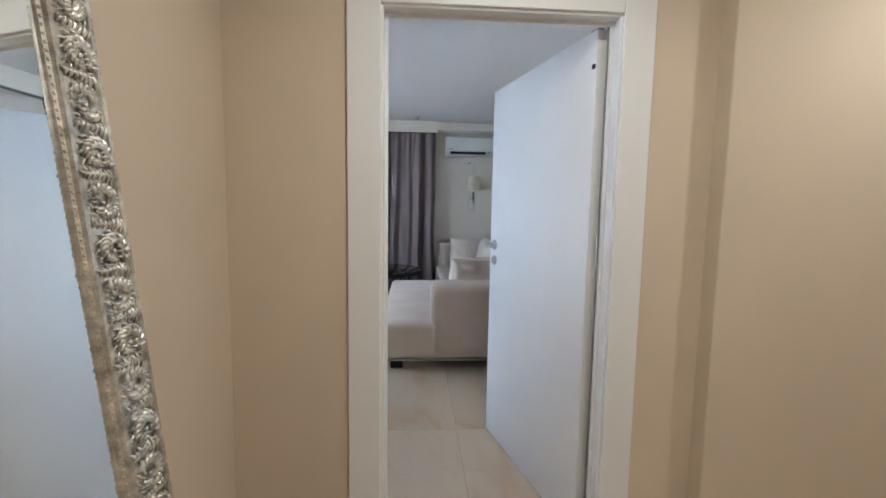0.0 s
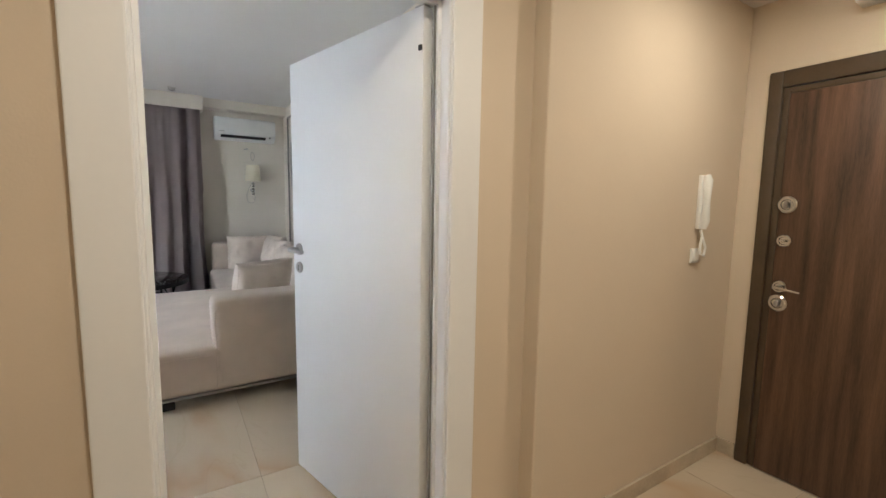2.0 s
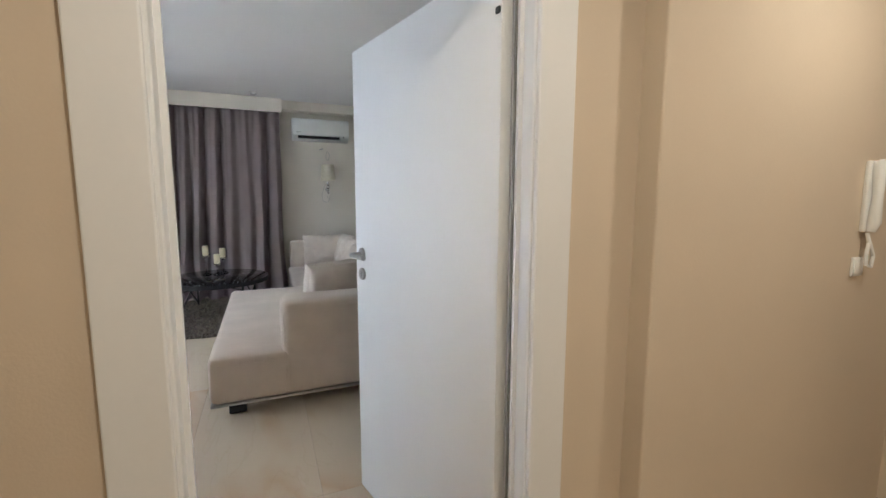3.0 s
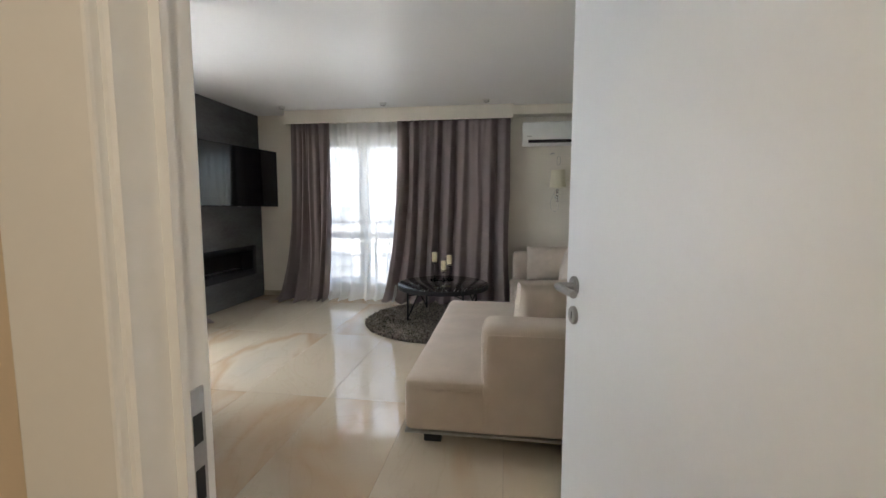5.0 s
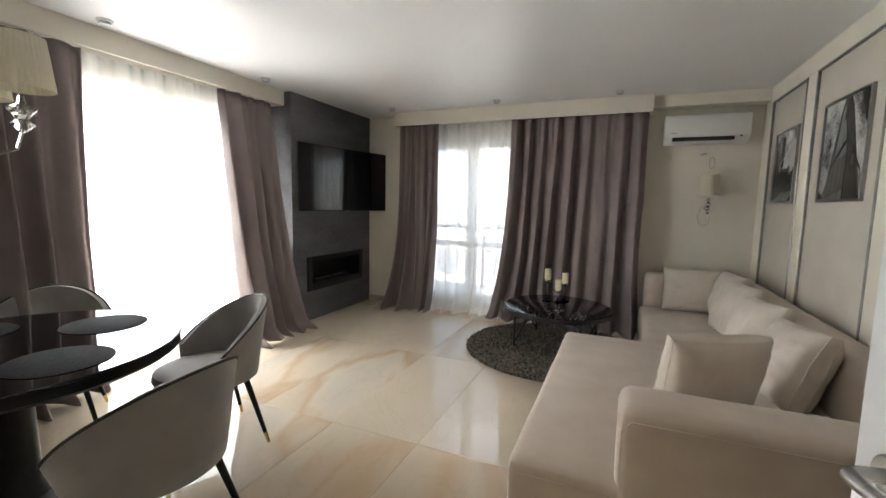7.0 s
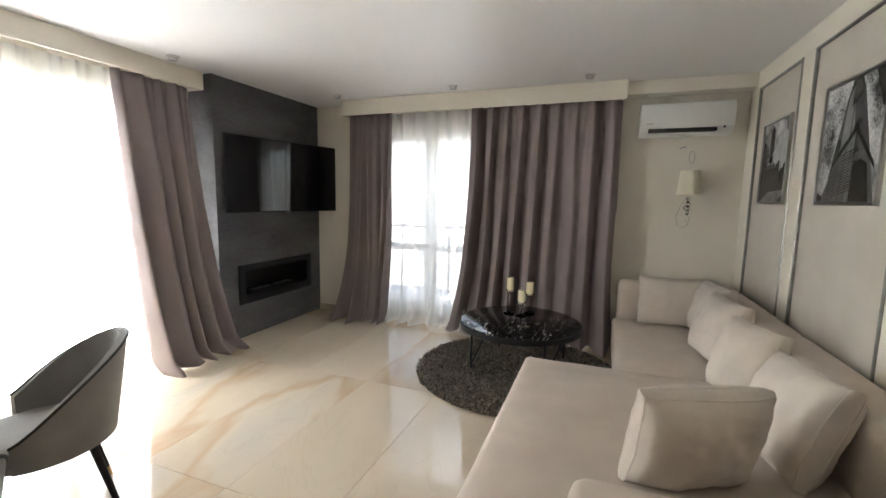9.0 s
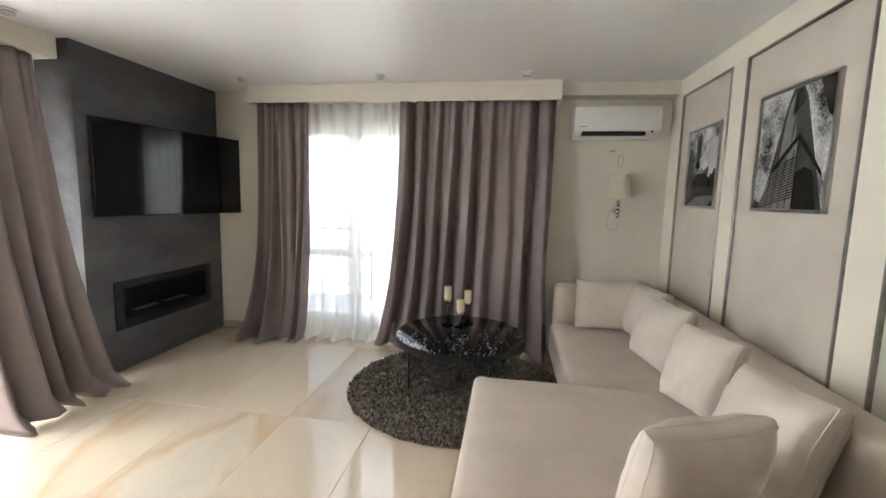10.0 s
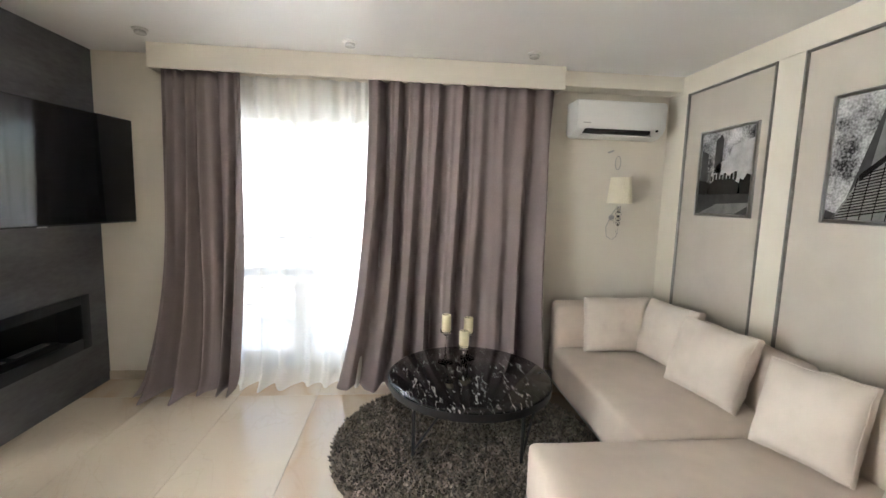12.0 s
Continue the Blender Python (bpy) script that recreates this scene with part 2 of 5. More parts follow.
# ---- building blocks ----
def part(name, bm, mat, parent=None, label="", smooth=True, category="", kind="", group="", sharp=0.6):
    me = bpy.data.meshes.new(name)
    bmesh.ops.recalc_face_normals(bm, faces=bm.faces)
    if smooth:
        for f in bm.faces:
            f.smooth = True
        for e in bm.edges:
            if len(e.link_faces) == 2 and e.calc_face_angle(0) > sharp:
                e.smooth = False
    bm.to_mesh(me)
    bm.free()
    mats = mat if isinstance(mat, (list, tuple)) else [mat]
    for m in mats:
        me.materials.append(m)
    ob = new(name, me)
    if parent is not None:
        ob.parent = parent
    return tagged(ob, label, category, group, kind)


def thing(name, label, category, group="", at=None):
    ob = new(name)
    ob.empty_display_size = 0.1
    if at is not None:
        ob.matrix_world = at
    return tagged(ob, label, category, group)


def box(bm, lo, hi, bevel=0.0, seg=2, mi=0):
    lo, hi = Vector(lo), Vector(hi)
    g = bmesh.ops.create_cube(bm, size=1, matrix=Matrix.Translation((lo + hi) / 2) @ Matrix.Diagonal((*(hi - lo), 1)))
    vs = g["verts"]
    fs = list({f for v in vs for f in v.link_faces})
    for f in fs:
        f.material_index = mi
    if bevel:
        es = list({e for v in vs for e in v.link_edges})
        bmesh.ops.bevel(bm, geom=es, offset=bevel, segments=seg, profile=0.5, affect="EDGES")
    return vs


def boxes(*spec, bevel=0.0, seg=2):
    bm = bmesh.new()
    for lo, hi in spec:
        box(bm, lo, hi, bevel, seg)
    return bm


def lathe(bm, profile, seg=24, at=(0, 0, 0), mi=0):
    """Turns rows of (radius, z) round the z axis."""
    at = Vector(at)
    rings = []
    for r, z in profile:
        if r < 1e-5:
            rings.append([bm.verts.new(at + Vector((0, 0, z)))])
        else:
            rings.append([bm.verts.new(at + Vector((r * math.cos(2 * math.pi * k / seg), r * math.sin(2 * math.pi * k / seg), z))) for k in range(seg)])
    for a, b in zip(rings, rings[1:]):
        for k in range(seg):
            q = [a[k % len(a)], a[(k + 1) % len(a)], b[(k + 1) % len(b)], b[k % len(b)]]
            q = [v for n, v in enumerate(q) if v not in q[:n]]
            if len(q) > 2:
                bm.faces.new(q).material_index = mi
    return bm


def turned(*profile, seg=24, at=(0, 0, 0)):
    return lathe(bmesh.new(), profile, seg, at)


def tube(bm, pts, r, seg=8, closed=False, ends=True):
    """A round bar along points; r is one radius or one a point."""
    pts = [Vector(p) for p in pts]
    n = len(pts)
    rs = r if isinstance(r, (list, tuple)) else [r] * n
    rings, side = [], None
    for i, p in enumerate(pts):
        a = pts[(i - 1) % n] if closed or i else p
        b = pts[(i + 1) % n] if closed or i < n - 1 else p
        d = (b - a).normalized()
        if side is None:
            side = d.orthogonal().normalized()
        side = (side - d * side.dot(d)).normalized()
        up = d.cross(side)
        rings.append([bm.verts.new(p + rs[i] * (side * math.cos(2 * math.pi * k / seg) + up * math.sin(2 * math.pi * k / seg))) for k in range(seg)])
    for i in range(n if closed else n - 1):
        a, b = rings[i], rings[(i + 1) % n]
        for k in range(seg):
            bm.faces.new((a[k], a[(k + 1) % seg], b[(k + 1) % seg], b[k]))
    if ends and not closed:
        bm.faces.new(rings[0][::-1])
        bm.faces.new(rings[-1])
    return bm


def pleated(r0, r1, z0, z1, at=(0, 0, 0), pleats=36):
    """A tapered cloth shade of fine upright pleats, open at both ends."""
    bm = turned((r0 - 0.003, z0), (r0, z0), (r1, z1), (r1 - 0.003, z1), (r0 - 0.003, z0), seg=2 * pleats)
    for v in bm.verts:
        a = math.atan2(v.co.y, v.co.x) * pleats
        f = 1 + 0.018 * math.cos(a)
        v.co.x, v.co.y = v.co.x * f, v.co.y * f
    bmesh.ops.translate(bm, verts=bm.verts, vec=Vector(at))
    return bm


def bar(pts, r, seg=8, closed=False):
    return tube(bmesh.new(), pts, r, seg, closed)


def ring(r, z, n=32, at=(0, 0)):
    return [(at[0] + r * math.cos(2 * math.pi * k / n), at[1] + r * math.sin(2 * math.pi * k / n), z) for k in range(n)]


def soft_box(lo, hi, radius, crown=0.0, cuts=8, lumps=0.0, seed=0.0):
    """An upholstered block: rounded edges, a slightly crowned top and gentle lumps."""
    bm = bmesh.new()
    lo, hi = Vector(lo), Vector(hi)
    c, h = (lo + hi) / 2, (hi - lo) / 2
    bmesh.ops.create_cube(bm, size=2)
    bmesh.ops.subdivide_edges(bm, edges=bm.edges[:], cuts=cuts, use_grid_fill=True)
    for v in bm.verts:
        p = Vector((v.co.x * h.x, v.co.y * h.y, v.co.z * h.z))
        # gather the grid towards the edges, so that the rounding is smooth
        p = Vector(tuple(math.copysign(hh * (1 - (1 - min(1, abs(q) / hh)) ** 1.6), q) for q, hh in zip(p, h)))
        inner = Vector(tuple(max(-hh + radius, min(hh - radius, q)) for q, hh in zip(p, h)))
        d = p - inner
        if d.length > 1e-9:
            p = inner + d.normalized() * radius
        if v.co.z > 0.99:
            p.z += crown * (1 - (p.x / h.x) ** 4) * (1 - (p.y / h.y) ** 4)
        if lumps:
            p += Vector((0, 0, 1)) * lumps * noise.noise(Vector((p.x * 4 + seed, p.y * 4, p.z * 2)))
        v.co = c + p
    return bm


def pillow_mesh(w, hgt, thick, seed):
    """A stuffed box pillow: two puffed faces and a creased side band; stands in the xz plane and faces -y."""
    bm = bmesh.new()
    n, k = 28, 5
    te = thick * 0.15
    def rim_half(u, v):
        corner = (abs(u) * abs(v)) ** 3
        return te * (1 - 0.30 * corner) * (1 + 0.22 * noise.noise(Vector((u * 2.3 + seed, v * 2.3, 5.0))))
    def place(u, v, sign):
        pu = 1 - 0.035 * (1 - v * v) * abs(u) ** 3 + 0.02 * noise.noise(Vector((v * 2 + seed, sign, u)))
        pv = 1 - 0.035 * (1 - u * u) * abs(v) ** 3 + 0.02 * noise.noise(Vector((u * 2 + seed, v, sign + 3)))
        puff = max(0.0, (1 - abs(u) ** 2.6) * (1 - abs(v) ** 2.6)) ** 0.5
        edge = max(abs(u), abs(v))
        wr = 0.20 * noise.noise(Vector((u * 1.8 + seed, v * 1.8, sign))) + 0.10 * noise.noise(Vector((u * 5 + seed, v * 4, sign * 3)))
        # creases running in from the seam
        ease = min(1.0, (1 - edge) * 6) * max(0.0, edge - 0.35)
        along = v if abs(u) > abs(v) else u
        wr += 0.22 * ease * noise.noise(Vector((along * 9 + seed * 3, edge * 1.2, sign * 2)))
        return Vector((u * w / 2 * pu, sign * (rim_half(u, v) + (thick / 2 - te) * puff * (1 + wr)), v * hgt / 2 * pv))
    def grid(sign):
        return [[bm.verts.new(place(2 * i / n - 1, 2 * j / n - 1, sign)) for i in range(n + 1)] for j in range(n + 1)]
    fv, bv = grid(-1), grid(1)
    for g in (fv, bv):
        for j in range(n):
            for i in range(n):
                bm.faces.new((g[j][i], g[j][i + 1], g[j + 1][i + 1], g[j + 1][i]))
    loop = [(0, i) for i in range(n)] + [(j, n) for j in range(n)] + [(n, i) for i in range(n, 0, -1)] + [(j, 0) for j in range(n, 0, -1)]
    rings = []
    for m in range(k + 1):
        f = m / k
        if m in (0, k):
            rings.append([(fv if m == 0 else bv)[j][i] for j, i in loop])
            continue
        row = []
        for j, i in loop:
            p = fv[j][i].co.lerp(bv[j][i].co, f)
            out = 1 + 0.030 * math.sin(math.pi * f) + 0.012 * noise.noise(Vector((p.x * 30 + seed, p.z * 30, f)))
            row.append(bm.verts.new((p.x * out, p.y, p.z * out)))
        rings.append(row)
    q = len(loop)
    for a, b in zip(rings, rings[1:]):
        for i in range(q):
            bm.faces.new((a[i], a[(i + 1) % q], b[(i + 1) % q], b[i]))
    return bm, [[tuple(g[j][i].co) for j, i in loop] for g in (fv, bv)]


def drape(top, bottom, z_top, folds, amp, flare, seed, trail=0.0, across=150, down=44, lean=0.0, pull=2.2):
    """A hanging curtain in its own xz plane: x along the rail, -y into the room. top and bottom: the x range there."""
    bm = bmesh.new()
    rows = []
    for j in range(down + 1):
        v = j / down
        row = []
        for i in range(across + 1):
            u = i / across
            s = v ** 2.6
            x = top[0] + (top[1] - top[0]) * u + s * ((bottom[0] - top[0]) * (1 - u) ** 3.5 + (bottom[1] - top[1]) * u ** pull)
            # fine gathers under the rail run into fewer, broad and nearly upright folds
            drift = 3.4 * noise.noise(Vector((u * 3.4 + seed, 0.45 * v, 0))) + 1.1 * noise.noise(Vector((u * 8.1, 0.9 * v, seed)))
            ph = 2 * math.pi * folds * u + drift + seed
            wave = math.sin(ph) + 0.30 * math.sin(2 * ph + 1.1 + seed)
            fine = math.sin(2 * math.pi * folds * 2.1 * u + 1.3 * drift)
            a = amp * (0.95 + 1.1 * noise.noise(Vector((u * 4.5 + seed, 7.3, v * 0.6)))) * (0.30 + 0.95 * v ** 0.7)
            y = a * wave + 0.011 * (1 - v) ** 1.5 * fine - flare * max(0.0, (v - 0.55) / 0.45) ** 2.2 * (0.75 + 0.35 * math.sin(3 * u + seed)) + lean * v
            z = z_top * (1 - v)
            low = max(0.0, v - 0.955) / 0.045
            y -= trail * low * (0.6 + 0.5 * noise.noise(Vector((u * 4, seed, 2))))
            z = max(z, 0.006 + 0.016 * (0.5 + 0.5 * wave / 1.28) + 0.02 * abs(noise.noise(Vector((u * 9, seed, 4)))) * (low > 0))
            x += 0.012 * noise.noise(Vector((u * 8, v * 3, seed)))
            row.append(bm.verts.new((x, y, z)))
        rows.append(row)
    for a, b in zip(rows, rows[1:]):
        for i in range(across):
            bm.faces.new((a[i], a[i + 1], b[i + 1], b[i]))
    return bm


# ---- large structure ----
H, HH = 2.62, 2.29                 # ceiling of the living room, of the hall
RIGHT, BACK, DARK, LEFT = 2.055, 5.20, -2.645, -2.95
DOOR_L, DOOR_R, DOOR_T = 0.558, 1.362, 1.945
JX, JY, EX = 1.70, -0.385, 3.08       # the hall's stepped wall, its entrance wall
WL, WH = -0.215, -0.30             # faces of the door wall: living room, hall


def setting(name, bm, mat, label, category, smooth=False, parent=None):
    return part(name, bm, mat, parent, label, smooth, category, "structure")


floor = setting("floor", boxes(((-3.2, -3.3, -0.12), (3.3, 5.45, -0.004))), M_grout, "polished cream onyx-look tile floor with honey veins", "floor")
setting("ceiling_living", boxes(((-3.2, WL, H), (2.3, 5.45, H + 0.12))), M_ceil, "white satin ceiling of the living room", "ceiling")
setting("ceiling_hall", boxes(((-0.1, -3.3, HH), (3.3, WH, HH + 0.12))), M_ceilhall, "white painted ceiling of the hall", "ceiling")

# back wall with the balcony window's opening
BX0, BX1, BZ0, BZ1 = -1.86, 0.78, 0.05, 2.32
setting("wall_back", boxes(((-3.2, BACK, 0), (BX0, BACK + 0.24, H)), ((BX1, BACK, 0), (2.3, BACK + 0.24, H)),
                           ((BX0, BACK, BZ1), (BX1, BACK + 0.24, H)), ((BX0, BACK, 0), (BX1, BACK + 0.24, BZ0))), M_wall, "cream painted wall with a balcony window", "wall")
# left wall with the long window
LY0, LY1, LZ0, LZ1 = 1.55, 3.35, 0.05, 2.29
setting("wall_left", boxes(((LEFT - 0.24, WL, 0), (LEFT, LY0, H)), ((LEFT - 0.24, LY1, 0), (LEFT, 3.62, H)),
                           ((LEFT - 0.24, LY0, LZ1), (LEFT, LY1, H)), ((LEFT - 0.24, LY0, 0), (LEFT, LY1, LZ0))), M_wall, "cream painted wall with a full-height window", "wall")
# fireplace wall with its niche
FY0, FY1, FZ0, FZ1 = 3.865, 4.982, 0.375, 0.75
setting("wall_fireplace", boxes(((LEFT - 0.24, 3.62, 0), (DARK, FY0, H)), ((LEFT - 0.24, FY1, 0), (DARK, BACK, H)),
                                ((LEFT - 0.24, FY0, FZ1), (DARK, FY1, H)), ((LEFT - 0.24, FY0, 0), (DARK, FY1, FZ0)),
                                ((LEFT - 0.24, FY0, FZ0), (DARK - 0.22, FY1, FZ1))), M_dark, "dark grey plastered chimney wall", "wall")
setting("wall_right", boxes(((RIGHT, WL, 0), (RIGHT + 0.2, BACK, H))), M_wall, "cream wall behind the sofa", "wall")
setting("wall_door", boxes(((LEFT - 0.24, WH, 0), (DOOR_L - 0.012, WL, H)), ((DOOR_R + 0.012, WH, 0), (RIGHT + 0.2, WL, H)),
                           ((DOOR_L - 0.012, WH, DOOR_T + 0.012), (DOOR_R + 0.012, WL, H))), M_wall, "partition wall with the doorway", "wall")
# hall lining: thin plaster on the hall side of the partition, so that the hall has its own warm-toned colour
setting("wall_hall_north", boxes(((0.06, WH - 0.012, 0), (DOOR_L - 0.012, WH, HH)), ((DOOR_R + 0.012, WH - 0.012, 0), (JX, WH, HH)),
                                 ((DOOR_L - 0.012, WH - 0.012, DOOR_T + 0.012), (DOOR_R + 0.012, WH, HH))), M_hall, "beige painted hall wall round the doorway", "wall")
setting("wall_hall_step", boxes(((JX, JY, 0), (EX, WH, HH)), bevel=0.006), M_hall, "beige painted wall stepping forward with an intercom", "wall")
setting("wall_hall_left", boxes(((-0.1, -3.3, 0), (0.06, WH, HH))), M_hall, "beige painted hall wall with a leaning mirror", "wall")
setting("wall_hall_back", boxes(((0.06, -3.3, 0), (EX, -3.15, HH))), M_hall, "beige painted end wall of the hall", "wall")
EY0, EY1, ET = -1.42, -0.485, 1.955
setting("wall_entry", boxes(((EX, -3.3, 0), (3.3, EY0, HH)), ((EX, EY1, 0), (3.3, WH, HH)), ((EX, EY0, ET), (3.3, EY1, HH))), M_hall, "beige painted wall with the entrance door", "wall")

# skirting of the same stone
def skirting(name, lo, hi):
    setting(name, boxes((lo, hi), bevel=0.003), M_skirt, "low polished stone skirting", "skirting")


skirting("baseboard_back_1", (DARK, BACK - 0.012, 0), (-1.9, BACK, 0.075))
skirting("baseboard_back_2", (0.9, BACK - 0.012, 0), (RIGHT - 0.03, BACK, 0.075))
skirting("baseboard_hall_1", (JX, JY - 0.012, 0), (EX - 0.012, JY, 0.078))
skirting("baseboard_hall_2", (EX - 0.012, EY1 + 0.004, 0), (EX, JY, 0.078))
skirting("baseboard_hall_3", (0.06, WH - 0.024, 0), (DOOR_L - 0.108, WH - 0.012, 0.078))
skirting("baseboard_hall_4", (DOOR_R + 0.108, WH - 0.024, 0), (JX, WH - 0.012, 0.078))
skirting("baseboard_hall_5", (JX - 0.012, JY - 0.012, 0), (JX, WH - 0.024, 0.078))
skirting("baseboard_hall_6", (0.06, -3.15, 0), (0.072, WH - 0.024, 0.078))

# curtain pelmets
setting("pelmet_back", boxes(((-2.095, 4.93, 2.445), (1.0, 4.95, H)), ((0.98, 4.95, 2.445), (1.0, BACK, H)), ((-2.095, 4.95, 2.445), (-2.075, BACK, H)), bevel=0.003),
        M_wall, "cream curtain pelmet under the ceiling", "pelmet")
setting("pelmet_left", boxes(((-2.715, 0.2, 2.46), (-2.695, 3.58, H)), ((LEFT, 3.56, 2.46), (-2.715, 3.58, H)), bevel=0.003), M_wall, "cream curtain pelmet under the ceiling", "pelmet")
setting("beam_corner", boxes(((1.0, 5.02, 2.50), (RIGHT, BACK, H)), bevel=0.004), M_wall, "shallow cream soffit over the air conditioner", "soffit")

# sofa wall panelling: cream stiles and rails round cloth fields
def panelling():
    fields = [(4.945, 4.11), (3.925, 2.93), (2.73, 1.73), (1.53, 0.53)]
    z0, z1 = 0.12, 2.47
    wall = setting("wall_panelling", boxes(((RIGHT - 0.02, WL, z1), (RIGHT, BACK, H)), bevel=0.002, seg=1), M_trim, "cream painted stiles and rails of the panelled wall", "panelling")
    part("bottom_rail", boxes(((RIGHT - 0.02, WL, 0), (RIGHT, BACK, z0)), bevel=0.002, seg=1), M_trim, wall, "", False)
    edges = [BACK] + [e for f in fields for e in f] + [WL]
    for a, b in zip(edges[0::2], edges[1::2]):
        part("stile", boxes(((RIGHT - 0.02, b, z0), (RIGHT, a, z1)), bevel=0.002, seg=1), M_trim, wall, "", False)
    for far, near in fields:
        part("panel", boxes(((RIGHT - 0.008, near, z0), (RIGHT - 0.002, far, z1))), M_panel, wall, "grey-beige cloth wall panel", False)
        w = 0.016
        part("profile", boxes(((RIGHT - 0.028, far - w, z0), (RIGHT - 0.006, far - 0.001, z1)), ((RIGHT - 0.028, near + 0.001, z0), (RIGHT - 0.006, near + w, z1)),
                              ((RIGHT - 0.028, near + w, z1 - w), (RIGHT - 0.006, far - w, z1 - 0.001)), bevel=0.003, seg=1), M_profile, wall, "thin grey metal panel profile", False)


panelling()


# ---- windows and what lies outside ----
def window_back():
    y = BACK + 0.10
    ob = thing("window_1", "white plastic balcony window with a mid rail", "window")
    tagged(ob, kind="structure")
    part("window_frame", boxes(((BX0, y, BZ0), (BX0 + 0.07, y + 0.07, BZ1)), ((BX1 - 0.07, y, BZ0), (BX1, y + 0.07, BZ1)), ((BX0 + 0.07, y, BZ0), (BX1 - 0.07, y + 0.07, BZ0 + 0.07)),
                               ((BX0 + 0.07, y, BZ1 - 0.07), (BX1 - 0.07, y + 0.07, BZ1)), bevel=0.006), M_pvc, ob)
    lights = [(BX0 + 0.07, -1.10), (-1.10, -0.16), (-0.16, BX1 - 0.07)]
    for a, b in lights:
        s = part("sash", boxes(((a + 0.004, y - 0.012, BZ0 + 0.074), (a + 0.075, y + 0.06, BZ1 - 0.074)), ((b - 0.075, y - 0.012, BZ0 + 0.074), (b - 0.004, y + 0.06, BZ1 - 0.074)),
                               ((a + 0.075, y - 0.012, BZ0 + 0.074), (b - 0.075, y + 0.06, BZ0 + 0.16)), ((a + 0.075, y - 0.012, BZ1 - 0.15), (b - 0.075, y + 0.06, BZ1 - 0.074)),
                               ((a + 0.075, y - 0.012, 0.86), (b - 0.075, y + 0.06, 0.94)), bevel=0.006), M_pvc, ob)
        for z0, z1 in ((BZ0 + 0.16, 0.86), (0.94, BZ1 - 0.15)):
            g = part("pane", boxes(((a + 0.075, y + 0.02, z0), (b - 0.075, y + 0.026, z1))), M_pane, s, "", False)
            g.visible_shadow = False


def window_left():
    x = LEFT - 0.16
    ob = thing("window_2", "white plastic full-height window", "window")
    tagged(ob, kind="structure")
    part("window_frame", boxes(((x, LY0, LZ0), (x + 0.07, LY0 + 0.07, LZ1)), ((x, LY1 - 0.07, LZ0), (x + 0.07, LY1, LZ1)), ((x, LY0 + 0.07, LZ0), (x + 0.07, LY1 - 0.07, LZ0 + 0.07)),
                               ((x, LY0 + 0.07, LZ1 - 0.07), (x + 0.07, LY1 - 0.07, LZ1)), bevel=0.006), M_pvc, ob)
    step = (LY1 - LY0 - 0.14) / 2
    for k in range(2):
        a, b = LY0 + 0.07 + k * step, LY0 + 0.07 + (k + 1) * step
        s = part("sash", boxes(((x + 0.01, a + 0.004, LZ0 + 0.074), (x + 0.082, a + 0.075, LZ1 - 0.074)), ((x + 0.01, b - 0.075, LZ0 + 0.074), (x + 0.082, b - 0.004, LZ1 - 0.074)),
                               ((x + 0.01, a + 0.075, LZ0 + 0.074), (x + 0.082, b - 0.075, LZ0 + 0.16)), ((x + 0.01, a + 0.075, LZ1 - 0.15), (x + 0.082, b - 0.075, LZ1 - 0.074)), bevel=0.006), M_pvc, ob)
        g = part("pane", boxes(((x + 0.04, a + 0.075, LZ0 + 0.16), (x + 0.046, b - 0.075, LZ1 - 0.15))), M_pane, s, "", False)
        g.visible_shadow = False


window_back()
window_left()
setting("terrace", boxes(((-5.2, -0.5, -0.16), (LEFT - 0.24, 7.2, -0.02)), ((LEFT - 0.24, BACK + 0.24, -0.16), (3.5, 7.2, -0.02))), M_terrace, "sunlit pale terrace floor outside the windows", "terrace")
# unseen slab, added to keep the sun off the floor by the long window
setting("balcony_above", boxes(((-4.2, -0.5, H + 0.1), (LEFT - 0.24, 6.4, H + 0.26))), M_facade, "pale unseen slab added to shade the long window", "balcony")
setting("ground", boxes(((-400, -400, -9.5), (400, 400, -9))), M_facade, "pale ground far below", "ground")


def railing(name, a, b):
    """Balcony railing from a to b: posts, a hand rail and thin bars."""
    ob = thing(name, "dark metal balcony railing with horizontal bars", "railing", "balcony railing")
    a, b = Vector(a), Vector(b)
    n = max(2, int((b - a).length / 1.1))
    for k in range(n + 1):
        p = a.lerp(b, k / n)
        part("post", boxes(((p.x - 0.02, p.y - 0.02, -0.02), (p.x + 0.02, p.y + 0.02, 1.02)), bevel=0.004), M_black, ob)
    part("hand_rail", bar([a + Vector((0, 0, 1.04)), b + Vector((0, 0, 1.04))], 0.025), M_black, ob)
    for z in (0.2, 0.42, 0.64, 0.86):
        part("bar", bar([a + Vector((0, 0, z)), b + Vector((0, 0, z))], 0.010, 6), M_black, ob)


railing("balcony_railing", (-5.0, 6.95, 0), (3.3, 6.95, 0))
railing("balcony_railing", (-5.0, 0.0, 0), (-5.0, 6.9, 0))


